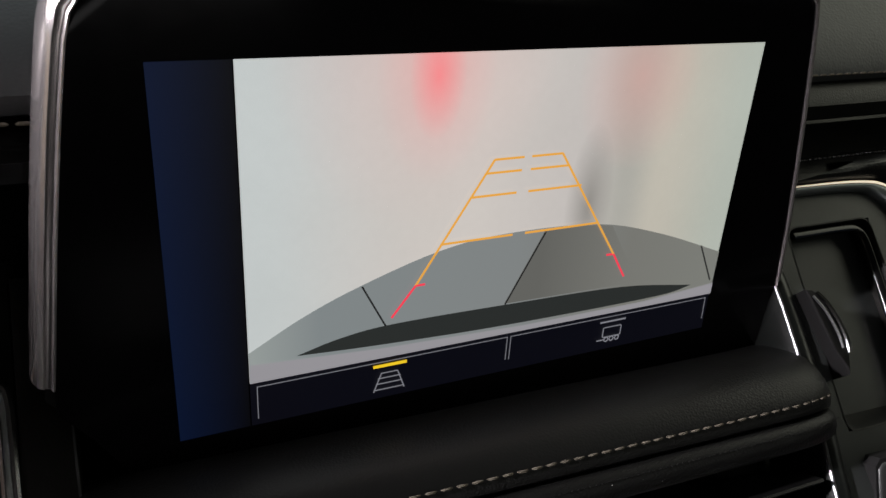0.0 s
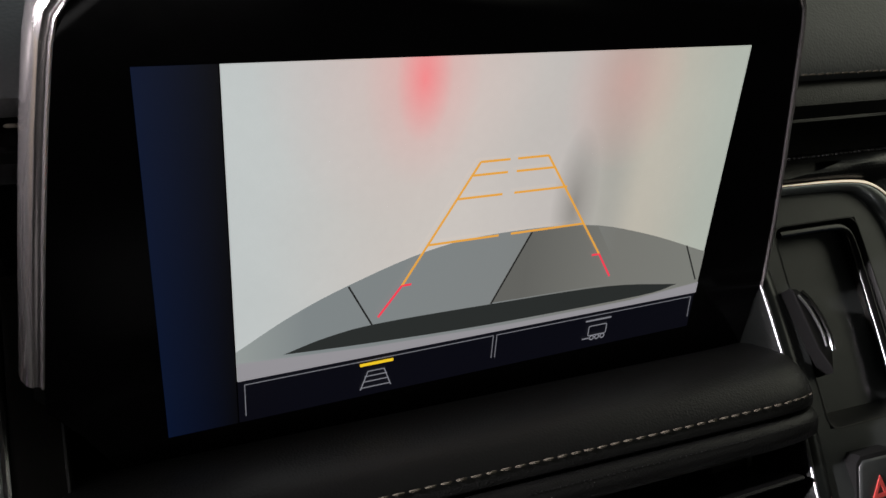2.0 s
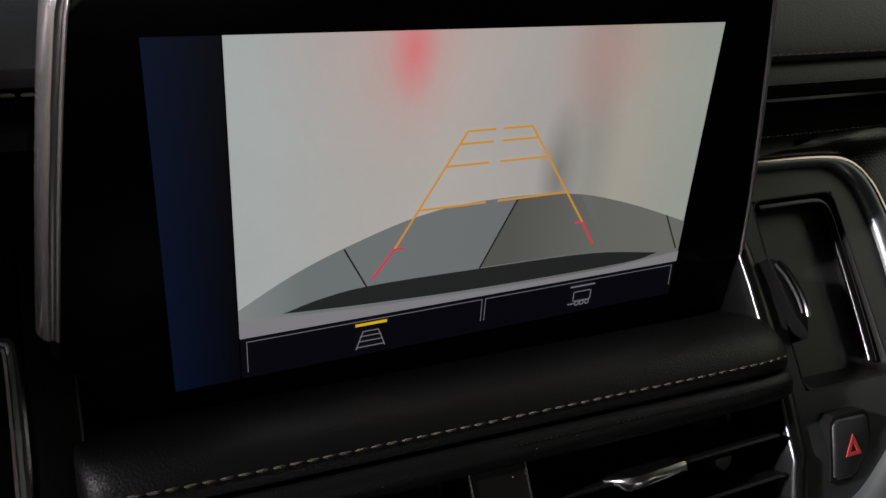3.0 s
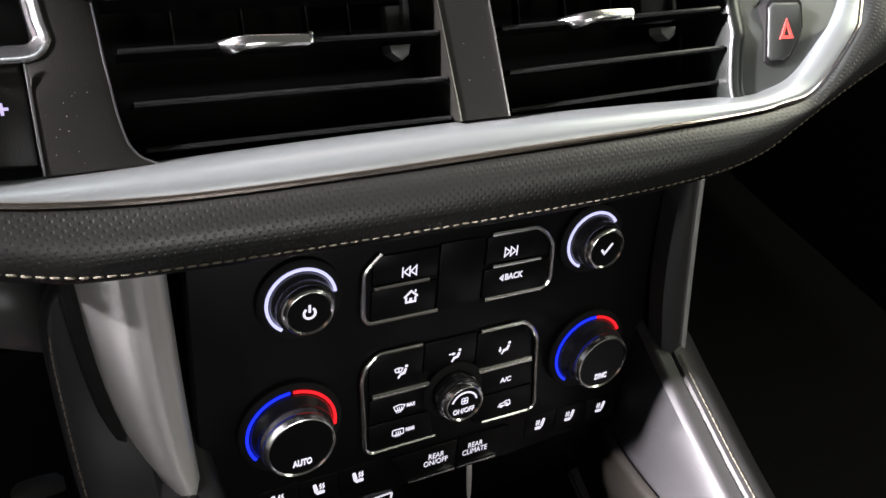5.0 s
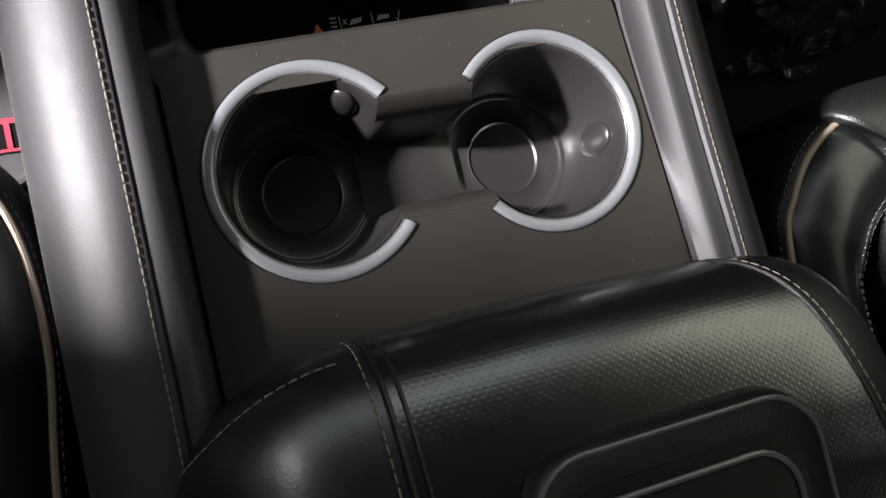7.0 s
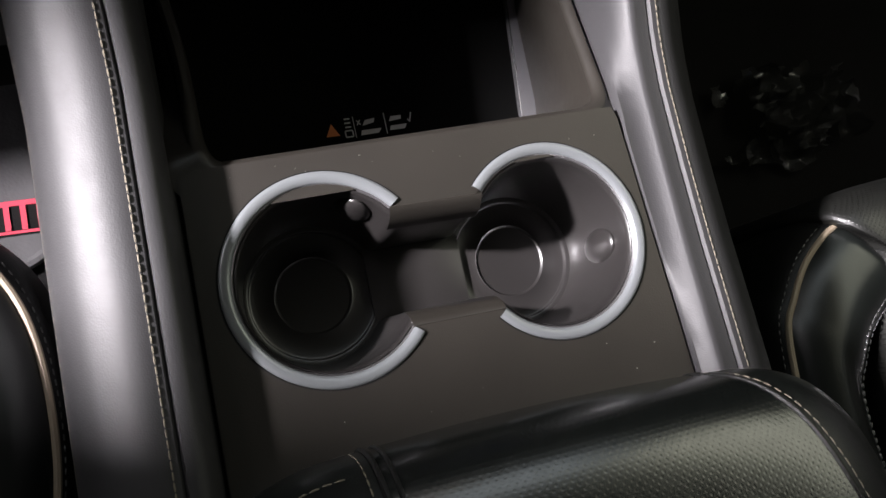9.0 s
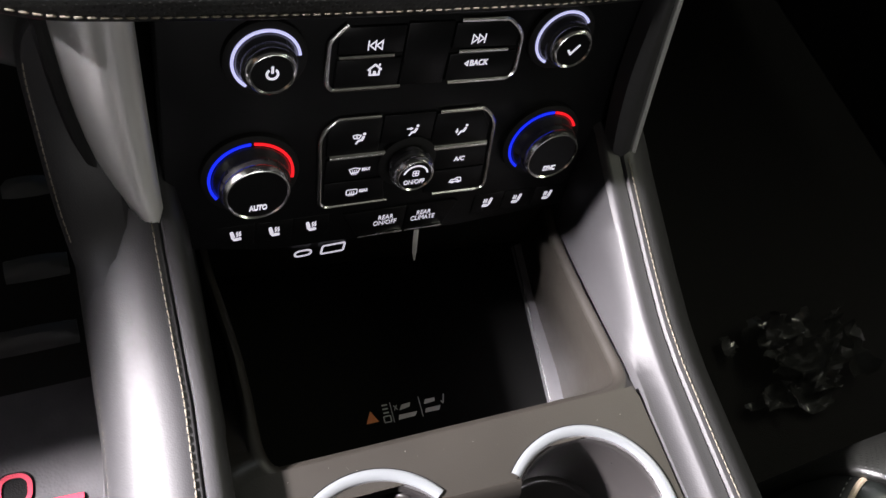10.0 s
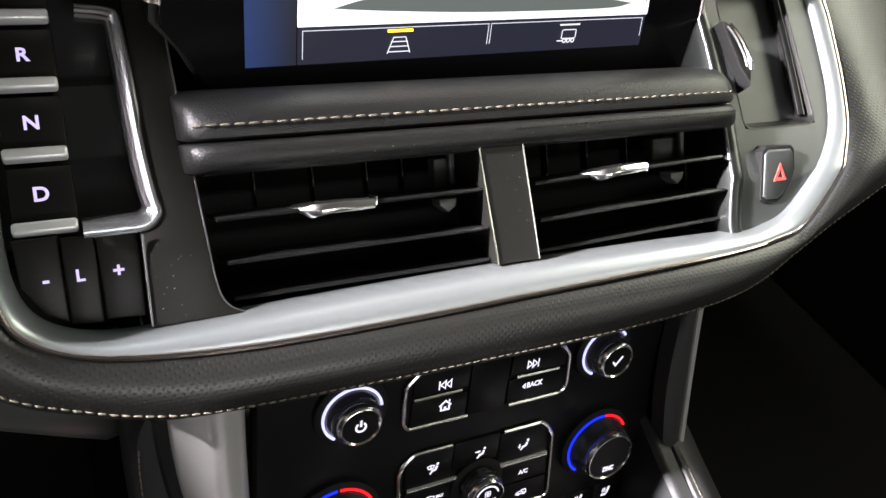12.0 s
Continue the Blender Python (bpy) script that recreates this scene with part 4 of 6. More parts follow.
    stroke([(-0.0023, 0.0), (-0.0023, -0.0026), (0.0023, -0.0026), (0.0023, 0.0)], 0.0009, 0, 0.0002, bm=bm)
    stroke([(0.0022, 0.0022), (0.0022, 0.0034)], 0.0008, 0, 0.0002, bm=bm)
    stroke([(0.0, -0.0024), (0.0, -0.0006)], 0.0013, 0, 0.0002, bm=bm)
    icon(k, (-0.0235 - cx, -0.0146 - cy), bm)
    key([(-0.0098, -0.0245), (0.0132, -0.0245), (0.0132, 0.0095), (-0.0098, 0.0095)], "plain black panel key", group="radio keys")
    k, cx, cy = key([(0.0145, -0.0055), (0.0495, -0.0055), (0.0495, 0.0010), (0.0415, 0.0085), (0.0145, 0.0085)], "glossy black next-track key", group="radio keys")
    bm = bmesh.new()
    stroke([(0.0033, -0.0026), (0.0033, 0.0026)], 0.0006, 0, 0.0002, bm=bm)
    for x in (-0.0034, -0.0002):
        stroke([(x, -0.0023), (x, 0.0023), (x + 0.0028, 0.0)], 0.0006, 0, 0.0002, closed=True, bm=bm)
    icon(k, (0.0280 - cx, -0.0005 - cy), bm)
    k, cx, cy = key([(0.0145, -0.0235), (0.0510, -0.0235), (0.0510, -0.0085), (0.0145, -0.0085)], "glossy black radio back key", group="radio keys")
    bm = lettering("BACK", 0.0046, 0.0016, 0, 0, stretch=0.85, weight=0.0001)
    stroke([(-0.0045, -0.0013), (-0.0045, 0.0013), (-0.0060, 0.0)], 0.0006, 0, 0.0002, closed=True, bm=bm)
    icon(k, (0.0296 - cx, -0.0143 - cy), bm)

    # climate keys
    def airflow(bm, up, face, foot):
        arc_plate(0.0, 0.0008, 0, 359, 0, 0.0002, (0.0026, 0.0031), 10, bm=bm)
        stroke([(0.0024, 0.0017), (0.0016, -0.0006), (-0.0006, -0.0010)], 0.0013, 0, 0.0002, bm=bm)
        stroke([(-0.0002, -0.0010), (-0.0014, -0.0030)], 0.0009, 0, 0.0002, bm=bm)
        if up:
            stroke([(-0.0034, 0.0024), (-0.0014, 0.0030), (0.0008, 0.0024), (0.0000, 0.0006), (-0.0026, 0.0006)], 0.0005, 0, 0.0002, closed=True, bm=bm)
            stroke([(-0.0013, 0.0024), (-0.0013, 0.0002)], 0.0007, 0, 0.0002, bm=bm)
        if face:
            stroke([(-0.0032, 0.0016), (-0.0010, 0.0016)], 0.0006, 0, 0.0002, bm=bm)
            prism([(-0.0012, 0.0026), (-0.0012, 0.0006), (0.0004, 0.0016)], 0, 0.0002, bm=bm)
        if foot:
            stroke([(-0.0026, 0.0014), (-0.0026, -0.0004)], 0.0006, 0, 0.0002, bm=bm)
            prism([(-0.0036, -0.0002), (-0.0026, -0.0018), (-0.0016, -0.0002)], 0, 0.0002, bm=bm)
        return bm

    k, cx, cy = key([(-0.0420, -0.0650), (-0.0145, -0.0650), (-0.0145, -0.0435), (-0.0375, -0.0435), (-0.0425, -0.0500)], "black windscreen airflow key")
    icon(k, (-0.0260 - cx, -0.0555 - cy), airflow(bmesh.new(), True, False, False))
    k, cx, cy = key([(-0.0138, -0.0600), (0.0145, -0.0600), (0.0145, -0.0425), (-0.0138, -0.0425)], "black face airflow key")
    icon(k, (0.0027 - cx, -0.0536 - cy), airflow(bmesh.new(), False, True, False))
    k, cx, cy = key([(0.0152, -0.0650), (0.0485, -0.0655), (0.0475, -0.0540), (0.0415, -0.0440), (0.0152, -0.0440)], "black footwell airflow key")
    icon(k, (0.0316 - cx, -0.0564 - cy), airflow(bmesh.new(), False, False, True))

    def demist(bm, curved):
        if curved:
            stroke([(-0.0030, 0.0014), (0.0, 0.0022), (0.0030, 0.0014), (0.0018, -0.0012), (-0.0018, -0.0012)], 0.0005, 0, 0.0002, closed=True, bm=bm)
        else:
            stroke(rounded(-0.0030, -0.0014, 0.0030, 0.0020, 0.0006, 3), 0.0005, 0, 0.0002, closed=True, bm=bm)
        for x in (-0.0011, 0.0, 0.0011):
            stroke([(x, 0.0008), (x + 0.0003, -0.0006), (x - 0.0002, -0.0016), (x, -0.0026)], 0.0004, 0, 0.0002, bm=bm)
        return bm

    k, cx, cy = key([(-0.0415, -0.0825), (-0.0100, -0.0825), (-0.0100, -0.0680), (-0.0415, -0.0680)], "black windscreen demist key")
    icon(k, (-0.0258 - cx, -0.0767 - cy), lettering("MAX", 0.0029, 0.0062, 0.0006, 0, bm=demist(bmesh.new(), True), stretch=0.72, weight=0.0001))
    k, cx, cy = key([(-0.0405, -0.0990), (-0.0060, -0.0990), (-0.0090, -0.0835), (-0.0415, -0.0835)], "black rear demist key")
    icon(k, (-0.0256 - cx, -0.0917 - cy), lettering("REAR", 0.0029, 0.0066, 0.0004, 0, bm=demist(bmesh.new(), False), stretch=0.72, weight=0.0001))
    k, cx, cy = key([(0.0180, -0.0830), (0.0520, -0.0830), (0.0500, -0.0685), (0.0180, -0.0685)], "black air conditioning key")
    icon(k, (0.0350 - cx, -0.0766 - cy), lettering("A/C", 0.0042, 0, 0, 0, stretch=0.9, weight=0.0001))
    k, cx, cy = key([(0.0180, -0.0995), (0.0535, -0.1000), (0.0520, -0.0840), (0.0180, -0.0840)], "black air recirculation key")
    bm = bmesh.new()
    stroke([(-0.0035, -0.0010), (-0.0028, 0.0006), (-0.0008, 0.0008), (0.0008, 0.0019), (0.0030, 0.0017), (0.0036, -0.0010)], 0.0006, 0, 0.0002, closed=True, bm=bm)
    for x in (-0.0018, 0.0020):
        arc_plate(0.0003, 0.0009, 0, 359, 0, 0.0002, (x, -0.0012), 10, bm=bm)
    stroke([(0.0, 0.0002), (0.0018, 0.0004)], 0.0007, 0, 0.0002, bm=bm)
    icon(k, (0.0362 - cx, -0.0926 - cy), bm)
    # rear climate keys
    k, cx, cy = key([(-0.0285, -0.1080), (0.0095, -0.1080), (0.0095, -0.1260), (-0.0185, -0.1260)][::-1], "black rear climate power key", group="rear climate keys")
    icon(k, (-0.0025 - cx, -0.1166 - cy), lettering("REAR\nON/OFF", 0.0049, 0, 0, 0, stretch=0.8))
    k, cx, cy = key([(0.0102, -0.1260), (0.0350, -0.1260), (0.0420, -0.1100), (0.0390, -0.1080), (0.0102, -0.1080)], "black rear climate menu key", group="rear climate keys")
    icon(k, (0.0210 - cx, -0.1169 - cy), lettering("REAR\nCLIMATE", 0.0049, 0, 0, 0, stretch=0.78))
    for x0, x1 in ((-0.0180, 0.0092), (0.0106, 0.0345)):
        part("key_sill", box((x0 + x1) / 2, -0.1270, 0.0002, x1 - x0, 0.0012, 0.0028, 0.0004), RIM, t, "thin chrome sill under a key")
    # seat heating keys
    for i, (x, y) in enumerate(((-0.0863, -0.1138), (-0.0659, -0.1144), (-0.0456, -0.1144), (0.0634, -0.1159), (0.0837, -0.1162), (0.1057, -0.1167))):
        w = 0.0098
        k, cx, cy = key([(x - w, y - 0.0075), (x + w, y - 0.0075), (x + w, y + 0.0075), (x - w, y + 0.0075)], "small black seat heating key", group="seat heating keys", high=-0.0006)
        bm = seat_icon(i > 2, bmesh.new())
        bm.transform(Matrix.Diagonal((1.2, 1.2, 1, 1)))
        icon(k, (0, 0), bm).location.z = -0.0012

    # knobs
    k = knob(HVAC @ Matrix.Translation((-0.0754, -0.0044, 0.0030)), "volume_knob", 0.0108, 0.0138, 0.0108, "round black volume knob with a chrome rim", "panel knobs", 0.86)
    bm = arc_plate(0.0019, 0.0029, 125, 415, 0.0101, 0.0103)
    stroke([(0, 0.0004), (0, 0.0038)], 0.0010, 0.0101, 0.0103, bm=bm)
    part("symbol", bm, ICON, k, "backlit power symbol", smooth=False)
    part("light_ring", arc_plate(0.0142, 0.0155, 8, 235, 0.0, 0.0006, n=48), RING, k, "pale lit ring", smooth=False)
    k = knob(HVAC @ Matrix.Translation((0.0745, -0.0012, 0.0030)), "tuning_knob", 0.0108, 0.0138, 0.0114, "round black selection knob with a chrome rim", "panel knobs", 0.86)
    part("symbol", stroke([(-0.0030, 0.0002), (-0.0010, -0.0022), (0.0032, 0.0028)], 0.0011, 0.0107, 0.0109), ICON, k, "backlit tick", smooth=False)
    part("light_ring", arc_plate(0.0142, 0.0155, 35, 245, 0.0, 0.0006, n=48), RING, k, "pale lit ring", smooth=False)
    for x, y, word, reds, blues in ((-0.0801, -0.0700, "AUTO", (-8, 88), (92, 215)), (0.0843, -0.0688, "SYNC", (28, 84), (86, 232))):
        k = knob(HVAC @ Matrix.Translation((x, y, 0.0032)), "temperature_knob", 0.0156, 0.0192, 0.0138, "large round temperature knob with a chrome rim", "panel knobs", 0.935)
        part("symbol", lettering(word, 0.0047, 0.0004, -0.0086, 0.0131, stretch=0.66, weight=0.00012), ICON, k, "backlit word", smooth=False)
        part("red_ring", arc_plate(0.0197, 0.0210, *reds, 0.0, 0.0006, n=32), RED, k, "red lit arc", smooth=False)
        part("blue_ring", arc_plate(0.0197, 0.0210, *blues, 0.0, 0.0006, n=32), BLUE, k, "blue lit arc", smooth=False)
    k = knob(HVAC @ Matrix.Translation((0.0032, -0.0737, 0.0025)), "fan_knob", 0.0105, 0.0116, 0.0112, "round black fan knob with a chrome rim", "panel knobs", 0.88)
    bm = lettering("ON/OFF", 0.0042, 0, -0.0042, 0.0105, stretch=0.78)
    arc_plate(0.0064, 0.0073, 15, 165, 0.0105, 0.0107, bm=bm)
    for a in range(4):
        c, s = math.cos(a * math.pi / 2 + 0.78) * 0.0012, math.sin(a * math.pi / 2 + 0.78) * 0.0012
        arc_plate(0.0007, 0.0011, 0, 359, 0.0105, 0.0107, (c, s + 0.0018), 12, bm=bm)
    part("symbol", bm, ICON, k, "backlit fan symbol", smooth=False)


# ---------------------------------------------------------------- centre console (in its own heading)
def bolster_height(y, side=1):
    pts = [(0.14, 0.386), (0.06, 0.379), (0.0, 0.3665), (-0.03, 0.3625), (-0.06, 0.3595), (-0.09, 0.3575), (-0.12, 0.3565), (-0.20, 0.3565), (-0.36, 0.358), (-0.70, 0.358)] if side < 0 else [(0.14, 0.385), (0.06, 0.375), (0.0, 0.360), (-0.03, 0.354), (-0.06, 0.348), (-0.09, 0.3435), (-0.12, 0.341), (-0.16, 0.3415), (-0.20, 0.343), (-0.26, 0.347), (-0.36, 0.352), (-0.70, 0.352)]
    for (y0, z0), (y1, z1) in zip(pts, pts[1:]):
        if y <= y0 and y >= y1:
            return z0 + (z1 - z0) * (y0 - y) / (y0 - y1)
    return pts[0][1] if y > pts[0][0] else pts[-1][1]


def bolster_x(y):
    return 0.1255 + 0.006 * max(0, min(1, (y + 0.10) / 0.12))


def foot(y, side=1):
    """Where the inner face of a bolster ends: its distance from the middle, and height."""
    f = max(0.0, min(1.0, (y + 0.135) / 0.13))
    if side > 0:
        f = max(0.0, min(1.0, (y + 0.130) / 0.125)) ** 1.3
    else:
        return 0.1075 + 0.001 * f, 0.3345 - 0.040 * f ** 0.8
    pts = [(0.12, 0.1150), (0.0, 0.1105), (-0.035, 0.1070), (-0.065, 0.1045), (-0.09, 0.1020), (-0.107, 0.0995), (-0.12, 0.0978), (-0.14, 0.0968), (-0.17, 0.0985), (-0.23, 0.1025), (-0.30, 0.1060), (-0.80, 0.1060)]
    for (y0, x0), (y1, x1) in zip(pts, pts[1:]):
        if y0 >= y >= y1:
            return x0 + (x1 - x0) * (y0 - y) / (y0 - y1), 0.3350 - 0.040 * f
    return pts[0 if y > 0 else -1][1], 0.3350 - 0.040 * f


def build_bolster(side):
    t = thing("console_bolster", DECK, "soft grey-black leather console bolster with beige stitching", "console bolster", "console bolsters")
    ys = [0.12 - 0.01 * k for k in range(84)]
    inn, out, seam = [], [], []
    for y in ys:
        z, x = bolster_height(y, side), bolster_x(y)
        fx, fz = foot(y, side)
        if side > 0:
            # a crisp ridge, then a shallow channel up to the seam
            top = ((fx + (x - 0.015 - fx) * 0.5, fz + (z - 0.0035 - fz) * 0.56), (x - 0.0152, z - 0.0030), (x - 0.0132, z - 0.0011), (x - 0.0116, z - 0.0002), (x - 0.0098, z - 0.0003), (x - 0.0064, z - 0.0012), (x - 0.0030, z - 0.0014), (x - 0.0018, z - 0.0028))
        else:
            top = ((fx + (x - 0.009 - fx) * 0.45, fz + (z - 0.004 - fz) * 0.62), (x - 0.0115, z - 0.0038), (x - 0.0085, z - 0.0008), (x - 0.0055, z), (x - 0.0030, z - 0.0004), (x - 0.0018, z - 0.0022))
        inn.append([(side * a, y, b) for a, b in ((fx + 0.001, fz - 0.03), (fx + 0.0018, fz - 0.002), (fx + 0.0035, fz + 0.002), *top)])
        fall = ((0.003, 0.0001), (0.007, 0.0012), (0.013, 0.0042), (0.022, 0.0110), (0.030, 0.0205), (0.0355, 0.0320), (0.0385, 0.047)) if side > 0 else ((0.003, -0.0003), (0.007, -0.0004), (0.013, 0.0014), (0.022, 0.0055), (0.030, 0.0125), (0.0355, 0.0230), (0.0385, 0.040))
        out.append([(side * a, y, b) for a, b in ((x - 0.0019, z - 0.0022), (x - 0.0008, z - 0.0004), *[(x + a, z - b) for a, b in fall], (x + 0.040, z - 0.08), (x + 0.036, 0.16), (x + 0.030, 0.02))])
        seam.append((side * (x + 0.0016), y, z + 0.0004))
    part("stitching", stitches([Vector(r[7]) + Vector((side * 0.0004, 0, -0.004)) for r in out[4:]], 0.0034, 0.0004, 0.00036, normal=(side * 0.8, 0, 0.6)), THREAD, t, "beige thread")
    part("inner_cover", loft(inn), BOLSTER, t)
    part("outer_cover", loft(out), BOLSTER, t)
    part("stitching", stitches(seam[12:], 0.0034, 0.0004, 0.00038), THREAD, t, "beige thread")
    if side < 0:
        # before the climate panel the cover sweeps up towards the dash
        rise = spline([(-0.1640, -0.172, 0.3520), (-0.1655, -0.158, 0.3580), (-0.1676, -0.144, 0.3635), (-0.1694, -0.131, 0.3710), (-0.1702, -0.119, 0.3840), (-0.1704, -0.110, 0.4020), (-0.1700, -0.104, 0.4250), (-0.1675, -0.101, 0.4400), (-0.1610, -0.099, 0.4500), (-0.1560, -0.098, 0.4540)], 4)
        inv = DECK.inverted()
        rows, edge = [], []
        for p in rise:
            g = max(0.0, min(1.0, (p.z - 0.358) / 0.030))
            low, x0 = (1 - g) * (1 - g * 0.5), p.x
            rows.append([inv @ Vector((x, p.y + dy, p.z + dz - drop * low)) for x, dy, dz, drop in ((x0 - 0.0030, 0.040, -0.030, 0.020), (x0 - 0.0026, 0.014, -0.008, 0.016), (x0 - 0.0018, 0.0055, -0.003, 0.012), (x0, 0.0018, -0.0008, 0.0095), (x0 + 0.0028, 0.0004, 0, 0.0070), (x0 * 0.5 - 0.0748, -0.0004, 0.0002, 0.0025), (x0 * 0.3 - 0.1000, -0.0004, 0.0002, 0.0005), (-0.1430, 0.0004, -0.0002, 0.0), (-0.1385, 0.0040, -0.0030, 0.0))])
            edge.append(inv @ Vector((x0 + 0.0006, p.y + 0.0006, p.z + 0.0003 - 0.009 * low)))
        part("upper_sweep", loft(rows), BOLSTER, t, "cover rising towards the dash")
        part("stitching", stitches(edge[8:-10], 0.0034, 0.0004, 0.00040, normal=(-0.6, -0.7, 0.3)), THREAD, t, "beige thread")


def build_console():
    t = thing("centre_console", DECK, "brownish black plastic centre console with cup holders", "console", kind="structure")
    Z = 0.3365
    cups = ((-0.0543, -0.1850), (0.0505, -0.1846))
    R = 0.0425
    # deck with its two round openings joined by a slot
    gap = 0.0265  # half width of the slot
    a0 = math.degrees(math.asin(gap / R))
    n = 40
    left = [(cups[0][0] + R * math.cos(radians(a)), cups[0][1] + R * math.sin(radians(a))) for a in [a0 + (360 - 2 * a0) * k / n for k in range(n + 1)]]
    right = [(cups[1][0] + R * math.cos(radians(a)), cups[1][1] + R * math.sin(radians(a))) for a in [180 + a0 + (360 - 2 * a0) * k / n for k in range(n + 1)]]
    hole = left + right
    bm = bmesh.new()
    WL = 0.1085
    mid = Vector((0, -0.185))

    def edge(x):
        """Where the deck ends and rolls down into the tray."""
        return -0.1285 + 0.034 * x

    def border(p):
        """The deck's border straight out from the middle of the openings, and its side."""
        d = Vector(p) - mid
        slant = d.x + 0.0633 * d.y
        ks = [(0.1008 / slant, 0) if slant > 1e-6 else (9, 0), (-WL / d.x, 2) if d.x < -1e-6 else (9, 2), (-0.11 / d.y, 3) if d.y < -1e-6 else (9, 3)]
        slope = d.y - 0.034 * d.x
        ks.append(((0.185 - 0.1285) / slope, 1) if slope > 1e-6 else (9, 1))
        k, side = min(ks)
        return mid + d * max(1.02, k), side

    corner = {(0, 1): (0.0970, edge(0.0970)), (1, 2): (-WL, edge(-WL)), (2, 3): (-WL, -0.295), (0, 3): (0.1078, -0.295)}
    rows, out = [], [border(p) for p in hole]
    for p, (q, side) in zip(hole, out):
        rows.append([(*p, Z - 0.003), (*p, Z), (*Vector(p).lerp(q, 0.5), Z), (*q, Z)])
    loft(rows, closed_cols=True, bm=bm)
    for (q0, s0), (q1, s1) in zip(out, out[1:] + out[:1]):
        if s0 != s1 and 3 in (s0, s1):
            bm.faces.new([bm.verts.new((*q, Z)) for q in (q0, corner[tuple(sorted((s0, s1)))], q1)])
    part("deck", bm, CONSOLE, t)
    part("rear_deck", box(-0.00125, -0.45, Z - 0.0102, 0.2145, 0.312, 0.0196), CONSOLE, t)
    # rim of the tray: down one side, round both rear corners, up the other
    F = 0.222
    line = [(-0.1082, 0.020), (-0.1057, -0.008), (-0.1029, -0.031), (-0.0998, -0.061), (-0.0988, -0.085), (-0.0988, -0.108), (-0.0984, -0.119), (-0.0962, -0.1270), (-0.0915, -0.1312), (-0.0850, edge(-0.085)), (-0.05, edge(-0.05)), (0.0, edge(0.0)), (0.05, edge(0.05)), (0.072, edge(0.072)), (0.0820, -0.1252), (0.0893, -0.1228), (0.0938, -0.1185), (0.0962, -0.1125), (0.0978, -0.104), (0.1002, -0.084), (0.1028, -0.056), (0.1058, -0.027), (0.1100, 0.0), (0.1130, 0.020)]
    path = spline([(*p, 0) for p in line], 4)
    rows = []
    for i, p in enumerate(path):
        d = (path[min(i + 1, len(path) - 1)] - path[max(i - 1, 0)]).normalized()
        out_n = Vector((d.y, -d.x, 0))
        if out_n.dot(p - Vector((0, -0.04, 0))) < 0:
            out_n = -out_n
        f = max(0.0, min(1.0, (p.y + 0.124) / 0.119))
        zc = Z - 0.0004 - 0.042 * f ** 0.85
        side = min(1.0, f * 2.5)
        right = max(0.0, min(1.0, (p.x - 0.08) / 0.016))
        lean = 0.004 + right * max(0.0, min(1.0, (p.y + 0.122) / 0.02)) * (0.0035 + 0.0055 * max(0.0, min(1.0, (0.01 - p.y) / 0.09)))
        bead = 0.0014 * right
        flange = 0.0105 if right else 0.0190
        rows.append([(*(p + out_n * o).xy, z) for o, z in ((flange, zc - 0.0002 - 0.018 * side), (0.0040, zc - 0.0001 - 0.011 * side), (0.0032, zc - 0.0042 * side), (0.0022, zc - 0.0012 * side), (0.0010, zc - 0.0002), (-0.0002, zc - 0.0006), (-0.0022, zc - 0.0022), (-0.0032, zc - 0.0044), (-0.0036 + bead * 0.6, zc - 0.0070), (-0.0036 + bead, zc - 0.0095), (-0.0034 + bead, zc - 0.017), (lean - 0.0050, zc - 0.055), (lean, F - 0.008))])
    part("tray_rim", loft(rows), CONSOLE, t, "moulded rim and wall of the tray")
    # tray
    part("tray_floor", prism([(-0.1035, -0.125), (0.120, -0.125), (0.126, 0.024), (-0.108, 0.024)], F - 0.006, F), RUBBER, t)
    part("tray_back_wall", loft([[(x, 0.024, F - 0.01), (x, 0.0200, F + 0.03), (x, 0.012, 0.290), (x, 0.014, 0.312)] for x in (-0.115, 0.0, 0.124)]), SOFT, t)
    rail = [(0.018, 0.1120, 0.1190), (-0.118, 0.0995, 0.1125)]
    part("tray_rail", loft([[(x0 - 0.0008, y, F - 0.002), (x0, y, F + 0.0030), (x0 + 0.0008, y, F + 0.0036), (x1 - 0.001, y, F + 0.0064), (x1, y, F + 0.0060), (x1 + 0.003, y, F - 0.002)] for y, x0, x1 in rail]), TRAY_RAIL, t, "smooth grey rail")
    for far, up in ((0, 0.0033), (1, 0.0064)):
        part("rail_edge", tube([((x1 - 0.0006 if far else x0 + 0.0004), y, F + up) for y, x0, x1 in rail], 0.0005, 6), BEVEL, t, "bright edge of the rail")
    # cups
    for i, (x, y) in enumerate(cups):
        c = thing("cup_holder", DECK @ Matrix.Translation((x, y, Z)), "deep black plastic cup holder with a silver ring", "cup holder", "cup holders")
        start, end = (a0 + 2, 360 - a0 - 2) if i == 0 else (180 + a0 + 2, 540 - a0 - 2)
        prof = [(0.0460, -0.008), (0.0460, 0.0006), (0.0455, 0.0012), (0.0444, 0.0015), (0.0428, 0.0014), (0.0414, 0.0008), (0.0408, 0.0001), (0.0404, -0.0012)]
        ring_part = part("ring", lathe(prof, 72, start, end), SILVER, c, "satin silver ring")
        part("ring_bevel", lathe([(0.0409, 0.0000), (0.0404, -0.0006), (0.0397, -0.0022), (0.0391, -0.0046), (0.0386, -0.0066)], 72, start, end), RING_EDGE, ring_part, "polished inner bevel")
